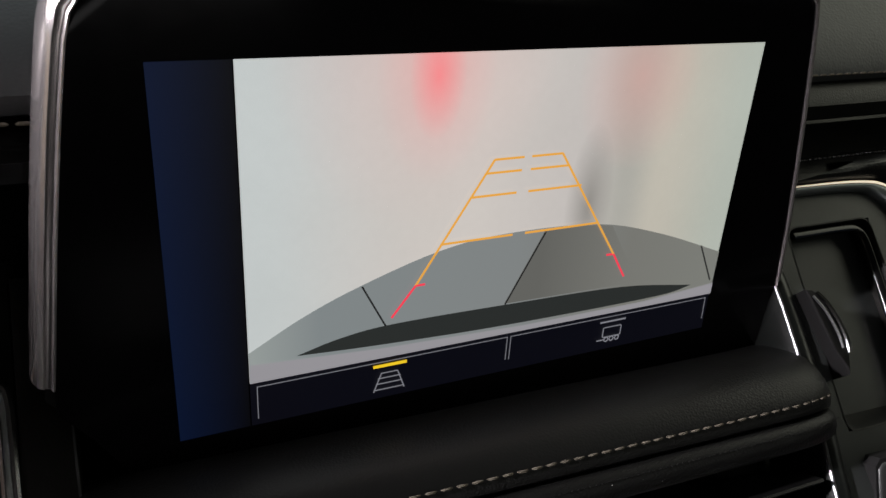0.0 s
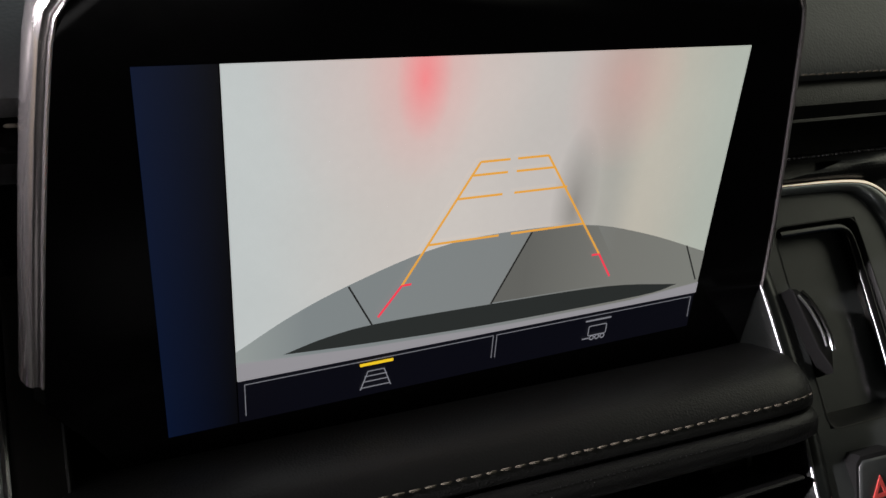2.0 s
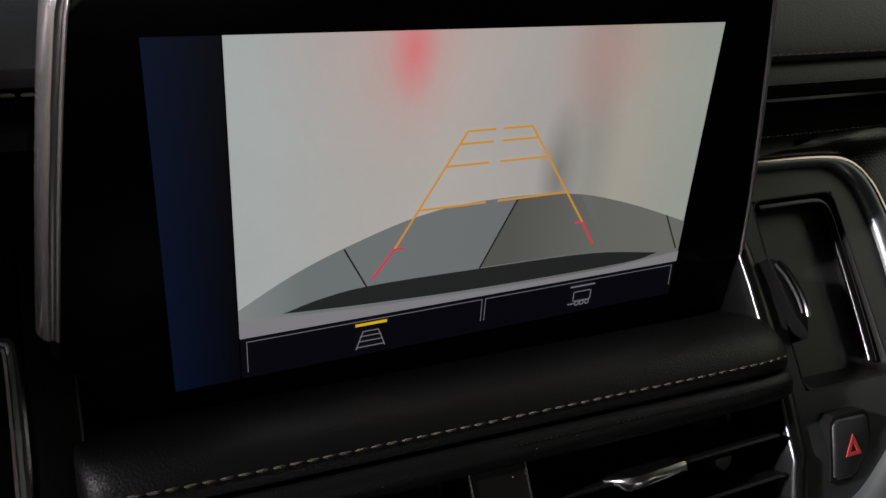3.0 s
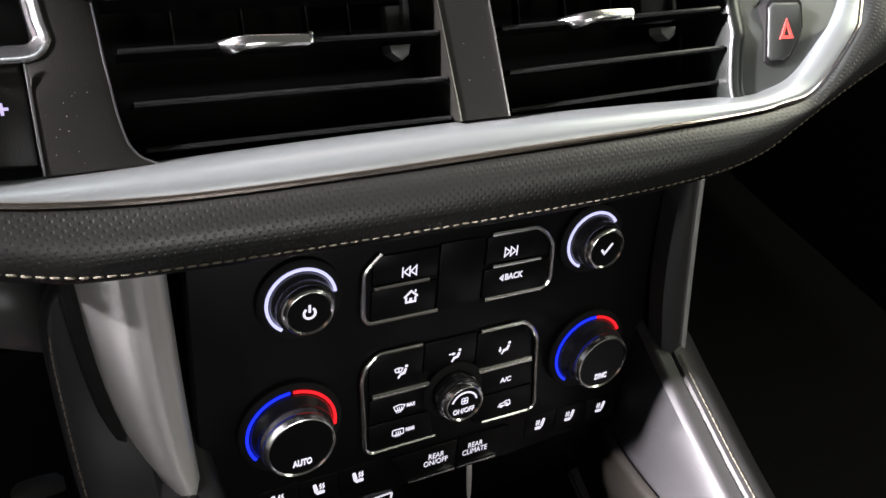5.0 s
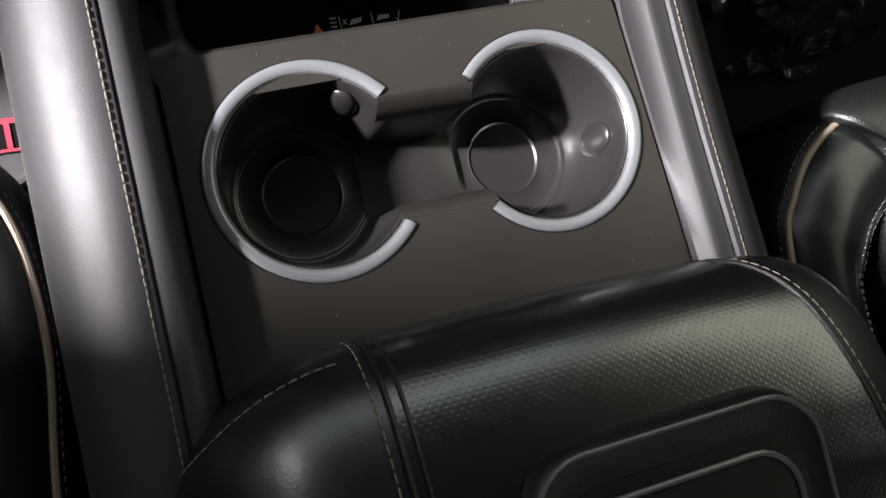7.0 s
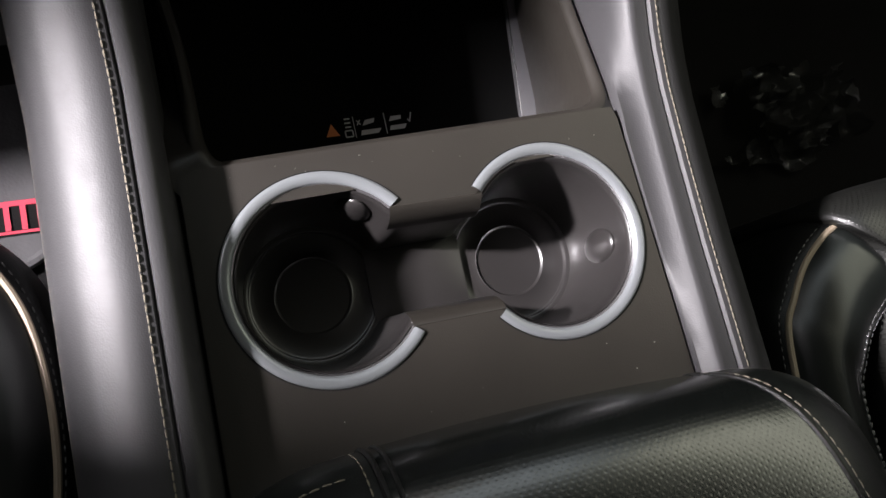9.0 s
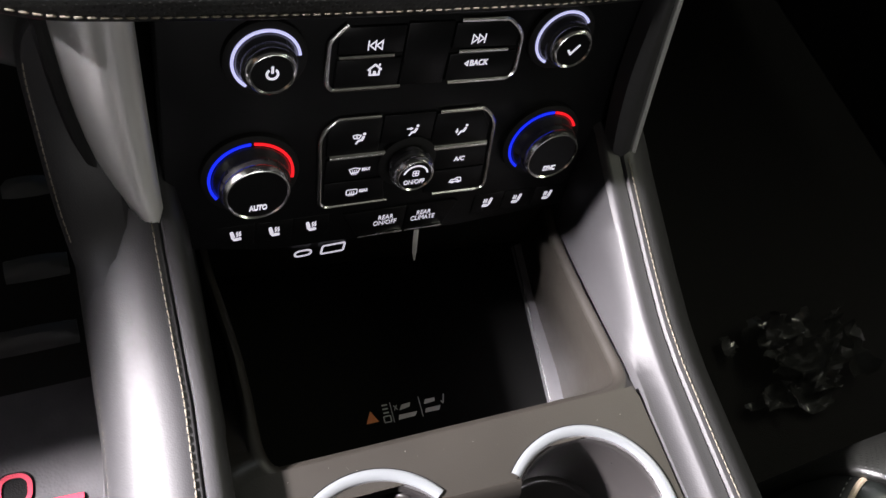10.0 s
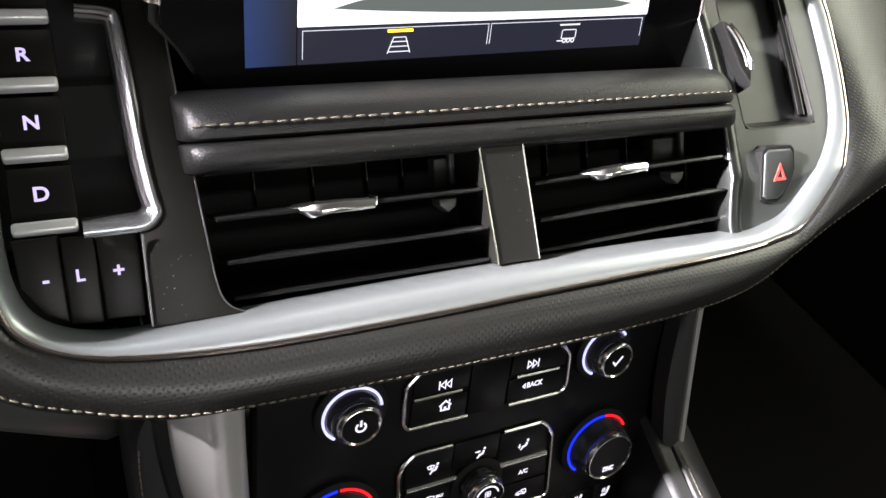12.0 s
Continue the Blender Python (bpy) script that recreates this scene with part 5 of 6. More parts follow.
        part("ring_gap", lathe([(0.0459, 0.0002), (0.0466, 0.0003), (0.0467, 0.0001)], 72, start, end), BLACK, c)
        part("cup_floor", lathe([(0.0350, -0.0556), (0.0322, -0.0557), (0.0314, -0.0561), (0.0308, -0.0576), (0.0300, -0.0580), (0.0196, -0.0582), (0.0190, -0.0579), (0.0184, -0.0582), (0.0178, -0.0590), (0.0, -0.0592)], 48), WELL, c, "ringed cup floor")
        for a, z in ((60, -0.022),) if i == 0 else ((-6, -0.028),):
            m2 = Matrix.Rotation(radians(a), 4, "Z") @ Matrix.Translation((0.0372, 0, z))
            bm = bmesh.new()
            bmesh.ops.create_uvsphere(bm, u_segments=20, v_segments=12, radius=1, matrix=m2 @ Matrix.Diagonal((0.0036, 0.0090, 0.0150, 1)))
            part("spring_pad", bm, WELL, c)

    # the wells of both cups and the slot that joins them, one skin
    def well(r, g, soft, z):
        out = []
        for k, (x, y) in enumerate(cups):
            aa = math.degrees(math.asin(g / r))
            for j in range(49):
                a = radians(180 * k + aa + (360 - 2 * aa) * j / 48)
                out.append(Vector((x + r * math.cos(a), y + r * math.sin(a))))
            p, q = out[-1], Vector(cups[1 - k]) + Vector((r * math.cos(radians(180 * (1 - k) + aa)), r * math.sin(radians(180 * (1 - k) + aa))))
            out += [p.lerp(q, j / 14) for j in range(1, 14)]
        for _ in range(soft):
            out = [0.5 * p + 0.25 * (out[i - 1] + out[(i + 1) % len(out)]) for i, p in enumerate(out)]
        return [(p.x, p.y, Z + z) for p in out]

    levels = ((0.0395, 0.0262, 0, -0.0012), (0.0388, 0.0246, 0, -0.0020), (0.0384, 0.0222, 0, -0.0042), (0.0382, 0.0202, 1, -0.0078), (0.0380, 0.0190, 1, -0.0130), (0.0374, 0.0182, 1, -0.0260), (0.0358, 0.0176, 1, -0.0440), (0.0340, 0.0172, 1, -0.0550), (0.0318, 0.0168, 1, -0.0612))
    part("cup_well", loft([well(*lv) for lv in levels], closed_rows=True), WELL, t, "smooth dark cup well")
    b = thing("cup_divider", DECK @ Matrix.Translation((0, -0.185, Z)), "brownish plastic saddle between the cup holders", "console part")
    for s in (1, -1):
        rows = []
        for k in range(13):
            x = -0.0238 + 0.0432 * k / 12
            rows.append([(x, s * (gap + 0.0010), -0.0006), (x, s * (gap - 0.0002), 0.0002), (x, s * (gap - 0.0012), -0.0002), (x, s * (gap - 0.0028), -0.0018), (x, s * (gap - 0.0050), -0.0044), (x, s * (gap - 0.0066), -0.0082), (x, s * (gap - 0.0076), -0.0132)])
        part("saddle_lip", loft(rows), CONSOLE, b)
    part("saddle_floor", box(-0.002, 0, -0.0612, 0.050, 0.036, 0.012, 0.0002), WELL, b)
    # charging mat label
    lab = thing("charging_label", DECK @ Matrix.Translation((0.004, -0.0845, F + 0.0003)) @ pose(0, 0, 0, 0, 0, 1), "small printed warning label on the charging mat", "label")
    part("warning_mark", prism([(-0.0255, -0.0045), (-0.0175, -0.0045), (-0.0215, 0.0030)], 0, 0.0002), ORANGE_PRINT, lab, "orange triangle", smooth=False)
    marks = [stroke([(-0.0135, y), (-0.0100, y)], 0.0008, 0, 0.0002) for y in (0.0050, 0.0025, 0.0)]
    marks.append(stroke(rounded(-0.0140, -0.0060, -0.0095, -0.0022, 0.0006, 3), 0.0007, 0, 0.0002, closed=True))
    marks += [stroke([(x, -0.0070), (x, 0.0060)], 0.0004, 0, 0.0002) for x in (-0.0080, 0.0110)]
    cross = stroke([(-0.0062, 0.0035), (-0.0040, 0.0005)], 0.0005, 0, 0.0002)
    marks.append(stroke([(-0.0062, 0.0005), (-0.0040, 0.0035)], 0.0005, 0, 0.0002, bm=cross))
    for pts in ([(-0.0030, -0.0002), (0.0040, 0.0010), (0.0050, 0.0036), (-0.0010, 0.0030)], [(-0.0050, -0.0060), (0.0060, -0.0056), (0.0080, -0.0030), (-0.0040, -0.0030)], [(0.0135, 0.0005), (0.0210, 0.0012), (0.0215, 0.0034), (0.0150, 0.0034)], [(0.0130, -0.0050), (0.0225, -0.0050), (0.0240, -0.0022), (0.0140, -0.0024)]):
        marks.append(prism(pts, 0, 0.0002))
    marks.append(stroke([(0.0250, 0.0005), (0.0262, -0.0010), (0.0280, 0.0045)], 0.0006, 0, 0.0002))
    for bm in marks:
        part("pictogram", bm, WHITE_PRINT, lab, smooth=False)
    # sockets on the tray's back wall
    SOCK = pose(0, -0.1212, 0.2577) @ pose(0, 0, 0, 90, 0, 0)
    u = thing("usb_ports", SOCK, "two usb ports outlined in white on the tray wall", "usb port")
    part("small_port", stroke(rounded(-0.0492, -0.0032, -0.0388, 0.0038, 0.0033), 0.0011, 0, 0.0006, closed=True), ICON, u, "pale oval outline", smooth=False)
    part("wide_port", stroke(rounded(-0.0318, -0.0056, -0.0172, 0.0050, 0.0014), 0.0011, 0, 0.0006, closed=True), ICON, u, "pale oblong outline", smooth=False)
    part("socket_recess", box(-0.0245, -0.0002, -0.001, 0.011, 0.005, 0.003), BLACK, u)
    tag = thing("paper_tag", SOCK @ Matrix.Translation((0.0135, 0.0192, 0.0195)), "narrow white paper tag hanging below the panel", "tag")
    part("paper", loft([[(x - w, y, z), (x + 0.0002, y, z + 0.0003), (x + w, y, z)] for x, y, w, z in ((0.0018, 0.026, 0.0016, 0.0), (0.0045, 0.010, 0.0017, 0.0008), (0.0078, -0.006, 0.0015, 0.0006), (0.0112, -0.020, 0.0006, 0.0))]), PAPER, tag)


def build_pillars():
    for s in (1, -1):
        t = thing("console_pillar", pose(0, 0, 0), "grey painted pillar beside the climate panel", "trim", "console pillars", "structure")
        rows = []
        for k in range(13):
            f = k / 12
            z = 0.475 - 0.123 * f
            y = -0.1085 - 0.0405 * f ** 1.1
            if s > 0:
                x = 0.1245 + 0.0065 * f
                w = 0.0022 + 0.0065 * math.sin(math.pi * min(1.0, f * 0.92)) ** 1.5 * (0.45 + 0.55 * f) + 0.003 * f
                rows.append([(x - w - 0.0015, y + 0.012, z), (x - w, y + 0.002, z), (x - w * 0.4, y - 0.001, z), (x, y - 0.0015, z), (x + 0.0035, y - 0.0005, z), (x + 0.0042, y + 0.004, z), (x + 0.004, y + 0.05, z)])
            else:
                z = 0.480 - 0.128 * f
                x = -0.1305 + 0.002 * f
                w = 0.0285 * (1 - f ** 3.4) ** 0.55 + 0.0008
                y = -0.1165 - 0.0085 * f - 0.0255 * f ** 2.5
                rows.append([(x + 0.0035, y + 0.030, z), (x + 0.0030, y + 0.006, z), (x + 0.0012, y + 0.0022, z), (x - w * 0.08, y, z), (x - w * 0.22, y - 0.0003, z), (x - w * 0.38, y + 0.0003, z), (x - w * 0.48, y + 0.0018, z), (x - w * 0.70, y + 0.0080, z), (x - w * 0.88, y + 0.0145, z), (x - w, y + 0.0195, z), (x - w, y + 0.050, z)])
        part("cover", loft(rows), BOLSTER if s > 0 else SATIN, t)
        if s < 0:
            part("groove", tube([(r[9][0] - 0.0006, r[9][1] - 0.001, r[9][2]) for r in rows[:-1]] + [(rows[-1][4][0], rows[-1][4][1] - 0.0005, rows[-1][4][2] - 0.001), (rows[-1][1][0], rows[-1][1][1], rows[-1][1][2] - 0.001)], 0.0034, 8), BLACK, t, "dark joint round the panel")
        if s > 0:
            strip = [[(r[4][0] + a, r[4][1] + b, r[4][2]) for a, b in ((0.0016, 0.020), (0.0016, 0.0012), (0.0022, 0.0002), (0.0038, -0.0004), (0.0052, 0.0002), (0.0058, 0.0012), (0.0058, 0.020))] for r in rows]
            part("edge_strip", loft(strip), SATIN, t, "satin outer strip")


def build_armrest():
    A = DECK @ Matrix.Translation((0.0, -0.455, 0.335))
    t = thing("armrest", A, "black perforated leather armrest lid with beige stitching", "armrest")

    def skin(x):
        """The lid from its front foot over the roll to the rear, at x across."""
        e = max(0.0, (-0.075 - x) / 0.070) if x < 0 else max(0.0, (x - 0.105) / 0.070)
        drop = 0.055 * e ** 2.4
        setb = 0.037 * e ** 2.0 + 0.004 * (x / 0.1) ** 2
        prof = [(0.192, -0.01), (0.199, 0.010), (0.202, 0.026), (0.200, 0.044), (0.192, 0.0575), (0.179, 0.0670), (0.158, 0.0745), (0.128, 0.0802), (0.08, 0.0822), (-0.25, 0.082)]
        return [(x, y - setb, max(-0.01, z - drop)) for y, z in prof]

    def seam_x(j, count):
        """Where the right-hand seam lies across, at a step of the profile."""
        f = (j / count - 0.27) / 0.50
        return 0.088 + 0.029 * min(1.0, max(0.0, f)) ** 0.75

    def strip(name, x0, x1, n, mat, label=""):
        """One cover between two lines that run from the foot to the rear."""
        rows = []
        for k in range(n + 1):
            row = []
            for j in range(28):
                a, b = x0(j, 27), x1(j, 27)
                row.append(spline(skin(a + (b - a) * k / n), 3)[j])
            rows.append(row)
        return part(name, loft(rows), mat, t, label)

    strip("side_cover", lambda j, c: -0.146, lambda j, c: -0.0618, 12, SEAT)
    strip("top_cover", lambda j, c: -0.0602, lambda j, c: seam_x(j, c) - 0.0004, 18, PERFORATED, "perforated leather")
    strip("side_cover", lambda j, c: seam_x(j, c) + 0.0004, lambda j, c: 0.182, 10, SEAT)

    def line(f, lift=0.0007):
        return [Vector(p) + Vector((0, 0, lift)) for p in f]

    part("stitching", stitches(line(spline(skin(-0.0650), 4)[4:-6]), 0.0036, 0.0009, 0.00040, normal=(0, 0.5, 0.85)), THREAD, t, "beige thread")
    part("seam", tube(line(spline(skin(-0.0605), 4), 0.0002), 0.0012, 6), LEATHER, t)
    part("seam", tube(line(spline(skin(-0.0555), 4), 0.0002), 0.0009, 6), LEATHER, t)
    right = []
    for j in range(8, 50):
        x = seam_x(j, 54)
        right.append(spline(skin(x + 0.0030), 6)[j] + Vector((0, 0, 0.0008)))
    part("stitching", stitches(right, 0.0036, 0.0009, 0.00040, normal=(0, 0.4, 0.9)), THREAD, t, "beige thread")
    part("seam", tube([p + Vector((-0.0030, 0, -0.0005)) for p in right], 0.0011, 6), LEATHER, t)
    edge = []
    for k in range(20):
        x = -0.072 - 0.066 * k / 19
        row = spline(skin(x), 6)
        edge.append(row[21] + Vector((0, 0.0004, 0.0008)))
    part("stitching", stitches(edge, 0.0036, 0.0009, 0.00040, normal=(0, 0.5, 0.85)), THREAD, t, "beige thread")
    pts = rounded(-0.028, -0.02, 0.0825, 0.151, 0.020, 6)
    rows = []
    c = Vector((0.02725, 0.0655))
    for p in pts:
        p = Vector(p)
        rows.append([(*(c + (p - c) * k), z) for k, z in ((1.035, 0.0735), (1.025, 0.0815), (1.01, 0.0850), (0.99, 0.0862), (0.965, 0.0852), (0.90, 0.0838), (0.84, 0.0835))])
    rim_part = part("recess_rim", loft(rows, closed_cols=True), LEATHER, t, "smooth black rim")
    part("rim_edge", tube([(*(c + (Vector(p) - c) * 0.995), 0.0860) for p in pts], 0.0009, 8, closed=True), RAIL, rim_part, "thin bright edge")
    bm = bmesh.new()
    bm.faces.new([bm.verts.new((*(c + (Vector(p) - c) * 0.86), 0.0838)) for p in pts])
    part("recess_floor", bm, SOFT, t, smooth=False)
    part("recess_step", tube([(*(c + (Vector(p) - c) * 0.79), 0.0842) for p in pts], 0.0011, 8, closed=True), RAIL, t)


# ---------------------------------------------------------------- seats, floor and shell
def build_seat(name, label, line, inward, panel):
    """A seat: side bolster within the piping, padded centre panel, side panel, backrest."""
    t = thing(name, DECK, label, "car seat", "front seats")
    path = spline(line, 8)
    c = Vector((inward, -0.55, 0.20))
    rows = []
    for p in path:
        d = (c - p)
        d.z = 0
        d = d.normalized()
        rows.append([p + d * o + Vector((0, 0, w)) for o, w in ((0.030, -0.20), (-0.006, -0.12), (-0.012, -0.05), (-0.010, -0.014), (-0.0055, -0.003), (-0.0018, -0.0004), (0.0008, 0.0008), (0.006, 0.006), (0.016, 0.0120), (0.030, 0.0155), (0.044, 0.0145), (0.0545, 0.0090), (0.060, 0.0060), (0.068, -0.004))])
    part("side_panel", loft([r[:7] for r in rows]), LEATHER, t, "dark side panel")
    part("side_bolster", loft([r[6:] for r in rows]), SEAT, t)
    part("piping", tube([p + Vector((0, 0, 0.001)) for p in path], 0.0021, 8), PIPING, t, "tan piping")
    part("stitching", stitches([Vector(r[4]) + Vector((0, 0, 0.0008)) for r in rows], 0.0030, 0.0022, 0.0004), RAIL, t, "grey thread")
    for k in (11, 12):
        part("stitching", stitches([Vector(r[k]) + Vector((0, 0, 0.0010)) for r in rows], 0.0036, 0.0012, 0.00045), RAIL, t, "grey thread")
    loop = spline(panel, 5)
    mid = Vector((inward, -0.40, 0))
    rows = []
    for p in loop:
        rows.append([mid + (p - mid) * k + Vector((0, 0, z)) for k, z in ((0.99, 0.06), (1.0, 0.20), (1.0, 0.240), (0.985, 0.2545), (0.955, 0.2640), (0.90, 0.2710), (0.78, 0.2760), (0.5, 0.2750), (0.1, 0.2740))])
    part("centre_panel", loft(rows, closed_cols=True), BAND, t, "perforated centre panel")
    # backrest out of view, added to keep rear side light off the armrest
    back = []
    for z, y, w, d in ((0.24, -0.70, 0.20, 0.05), (0.30, -0.74, 0.24, 0.08), (0.45, -0.79, 0.25, 0.09), (0.65, -0.85, 0.24, 0.085), (0.85, -0.90, 0.20, 0.07), (0.93, -0.92, 0.14, 0.045)):
        back.append([Vector((inward + w * math.copysign(abs(math.cos(a)) ** 0.5, math.cos(a)), y + d * math.copysign(abs(math.sin(a)) ** 0.7, math.sin(a)), z)) for a in [2 * math.pi * k / 24 for k in range(24)]])
    part("backrest", loft(back, closed_rows=True, caps=True), SEAT, t)


def build_floor():
    t = thing("floor", pose(0, 0, 0), "black carpeted car floor", "floor", kind="structure")
    part("carpet", box(0, -0.68, -0.02, 1.7, 3.5, 0.03), CARPET_BLACK, t)
    m = thing("floor_mat", DECK, "grey carpet floor mat with red embroidery", "floor mat")
    outline = spline([(-0.60, 0.25, 0), (-0.20, 0.25, 0), (-0.188, 0.10, 0), (-0.186, -0.03, 0), (-0.196, -0.075, 0), (-0.228, -0.098, 0), (-0.30, -0.112, 0), (-0.60, -0.115, 0)], 6)
    part("carpet_top", prism([(p.x, p.y) for p in outline][::-1], -0.004, 0.004, 0.002), CARPET, m)
    part("binding", tube([(p.x, p.y, 0.003) for p in outline], 0.0045, 8), CARPET, m, "bound edge")
    bm = bmesh.new()
    # two outlined embroidered shapes
    stroke(rounded(-0.265, -0.045, -0.243, -0.022, 0.009), 0.0035, 0.004, 0.0062, closed=True, bm=bm)
    stroke([(-0.242, -0.068), (-0.242, -0.047), (-0.207, -0.047), (-0.207, -0.068)], 0.0040, 0.004, 0.0062, bm=bm)
    stroke([(-0.230, -0.068), (-0.230, -0.049)], 0.0040, 0.004, 0.0062, bm=bm)
    stroke([(-0.2185, -0.068), (-0.2185, -0.049)], 0.0040, 0.004, 0.0062, bm=bm)
    stroke([(-0.244, -0.0695), (-0.205, -0.0695)], 0.0022, 0.004, 0.0060, bm=bm)
    stroke(rounded(-0.275, -0.072, -0.248, -0.050, 0.006), 0.0040, 0.004, 0.0062, closed=True, bm=bm)
    part("embroidery", bm, REDTHREAD, m, "red embroidered shapes")
    for x0, y0, x1, y1, r in ((-0.246, -0.072, -0.203, -0.0445, 0.003), (-0.278, -0.075, -0.246, -0.047, 0.006), (-0.268, -0.048, -0.240, -0.019, 0.010)):
        part("felt_backing", prism(rounded(x0, y0, x1, y1, r), 0.0035, 0.0048, 0.0004), CARPET_BLACK, m, "black felt behind the embroidery")
    # crumpled clear film on the passenger side
    film = bpy.data.materials.new("clear_film")
    film.use_nodes = True
    p = film.node_tree.nodes["Principled BSDF"]
    p.inputs["Base Color"].default_value = (0.05, 0.05, 0.05, 1)
    p.inputs["Roughness"].default_value = 0.18
    p.inputs["Specular IOR Level"].default_value = 1.0
    p.inputs["Alpha"].default_value = 0.70
    f = thing("plastic_film", DECK @ Matrix.Translation((0.512, -0.058, 0.004)), "crumpled clear plastic film on the dark floor", "plastic film")

    def crumple(name, cx, cy, wide, deep, high, seed, label):
        """A thin sheet drawn up into sharp folds, with a torn outline."""
        rows = []
        for i in range(41):
            row = []
            for j in range(31):
                x, y = wide * (i / 20 - 1), deep * (j / 15 - 1)
                q = Vector((x * 26 + seed, y * 20, seed * 1.7))
                warp = noise.noise_vector(q * 0.7)
                fold = (1 - abs(noise.noise(q + warp * 0.9))) ** 5 + 0.45 * (1 - abs(noise.noise(q * 2.3 + warp))) ** 6
                edge = max(0.0, 1 - max(abs(x) / wide, abs(y) / deep) ** 4)
                row.append((cx + x + 0.006 * warp.x, cy + y + 0.006 * warp.y, 0.002 + high * fold * (0.25 + 0.75 * edge)))
            rows.append(row)
        sheet = loft(rows)
        torn = [q for q in sheet.faces if ((q.calc_center_median().x - cx) / wide) ** 2 + ((q.calc_center_median().y - cy) / deep) ** 2 > 0.62 + 0.9 * noise.noise(q.calc_center_median() * 30 + Vector((seed, 0, 0)))]
        bmesh.ops.delete(sheet, geom=torn, context="FACES")
        part(name, sheet, film, f, label)

    crumple("film", -0.002, 0.004, 0.100, 0.056, 0.038, 3.1, "sharp glossy folds")
    crumple("loose_flap", -0.030, -0.034, 0.070, 0.024, 0.026, 8.4, "smaller loose flap")


def build_dash():
    t = thing("dashboard", pose(0, 0, 0), "black leather upper dashboard with beige stitching", "dashboard", kind="structure")

    def run(sec, x0, x1, name, mat, bend=0.0):
        rows = []
        for k in range(13):
            x = x0 + (x1 - x0) * k / 12
            rows.append([(x, y + bend * (x - x0), z) for y, z in sec])
        return part(name, loft(rows), mat, t)

    # passenger side: stitched top roll, ledge, thin bright line, dark face
    top = [(0.60, 0.74), (0.30, 0.72), (0.12, 0.690), (0.065, 0.660), (0.052, 0.648), (0.049, 0.642), (0.050, 0.6385)]
    run(top, -0.137, 0.74, "top_roll", DASH)
    run([(0.056, 0.6385), (0.046, 0.636), (0.041, 0.630), (0.043, 0.622), (0.052, 0.6185)], 0.02, 0.74, "front_roll", LEATHER)
    run([(0.052, 0.6195), (0.047, 0.6190), (0.047, 0.6172), (0.052, 0.6165)], 0.02, 0.74, "bright_line", BEVEL)
    run([(0.056, 0.617), (0.060, 0.605), (0.058, 0.590), (0.056, 0.585)], 0.02, 0.74, "dark_face", GLOSS)
    run([(0.060, 0.588), (0.052, 0.5945), (0.042, 0.5995), (0.032, 0.6020), (0.024, 0.6000), (0.018, 0.590), (0.016, 0.570)], 0.02, 0.74, "lower_roll", LEATHER)
    part("stitching", stitches([(0.04, 0.0485, 0.6425), (0.72, 0.0485, 0.6425)], 0.0042, 0.0014, 0.0006, normal=(0, -0.8, 0.6)), THREAD, t, "beige thread")
    part("stitching", stitches([(0.11, 0.0385, 0.6015), (0.55, 0.0385, 0.6015)], 0.0020, 0.0014, 0.0005, normal=(0, -0.8, 0.6)), LEATHER, t)
    # driver side
    rows = []
    for k in range(9):
        x = -0.75 + 0.625 * k / 8
        rows.append([(x, y + 0.022, z - 0.011) for y, z in ((0.60, 0.75), (0.30, 0.735), (0.12, 0.705), (0.035, 0.690), (0.006, 0.682), (-0.002, 0.6745), (0.0, 0.668), (0.012, 0.662))])
    part("driver_roll", loft(rows), DASH, t)
    part("stitching", stitches([(-0.40, 0.0195, 0.6575), (-0.128, 0.0195, 0.6555)], 0.0042, 0.0014, 0.0006, normal=(0, -0.8, 0.6)), THREAD, t, "beige thread")
    part("gauge_hood_edge", loft([[(x, 0.036, 0.652), (x, 0.024, 0.6505), (x, 0.017, 0.645), (x, 0.018, 0.638), (x, 0.026, 0.634), (x, 0.040, 0.632)] for x in (-0.75, -0.30, -0.21, -0.15, -0.128)]), GLOSS, t, "glossy black edge")
    part("driver_face", loft([[(-0.75, 0.014, 0.664), (-0.75, 0.03, 0.63), (-0.75, -0.02, 0.56), (-0.75, -0.06, 0.45), (-0.75, 0.12, 0.30), (-0.75, 0.30, 0.0)], [(-0.20, 0.014, 0.664), (-0.20, 0.03, 0.63), (-0.20, -0.02, 0.56), (-0.22, -0.06, 0.45), (-0.22, 0.12, 0.30), (-0.20, 0.30, 0.0)]]), GLOSS, t)
    part("middle_core", loft([[(-0.21, 0.075, 0.60), (-0.21, 0.03, 0.57), (-0.21, 0.0, 0.50), (-0.21, 0.0, 0.44), (-0.21, 0.02, 0.3)], [(0.22, 0.075, 0.60), (0.22, 0.03, 0.57), (0.22, 0.0, 0.50), (0.22, 0.0, 0.44), (0.22, 0.02, 0.3)]]), BLACK, t)
    part("passenger_face", loft([[(0.20, 0.02, 0.57), (0.20, 0.0, 0.53), (0.21, 0.02, 0.46), (0.21, 0.12, 0.36), (0.2, 0.35, 0.0)], [(0.74, 0.02, 0.57), (0.74, 0.0, 0.53), (0.74, 0.02, 0.46), (0.74, 0.12, 0.36), (0.74, 0.35, 0.0)]]), BLACK, t)


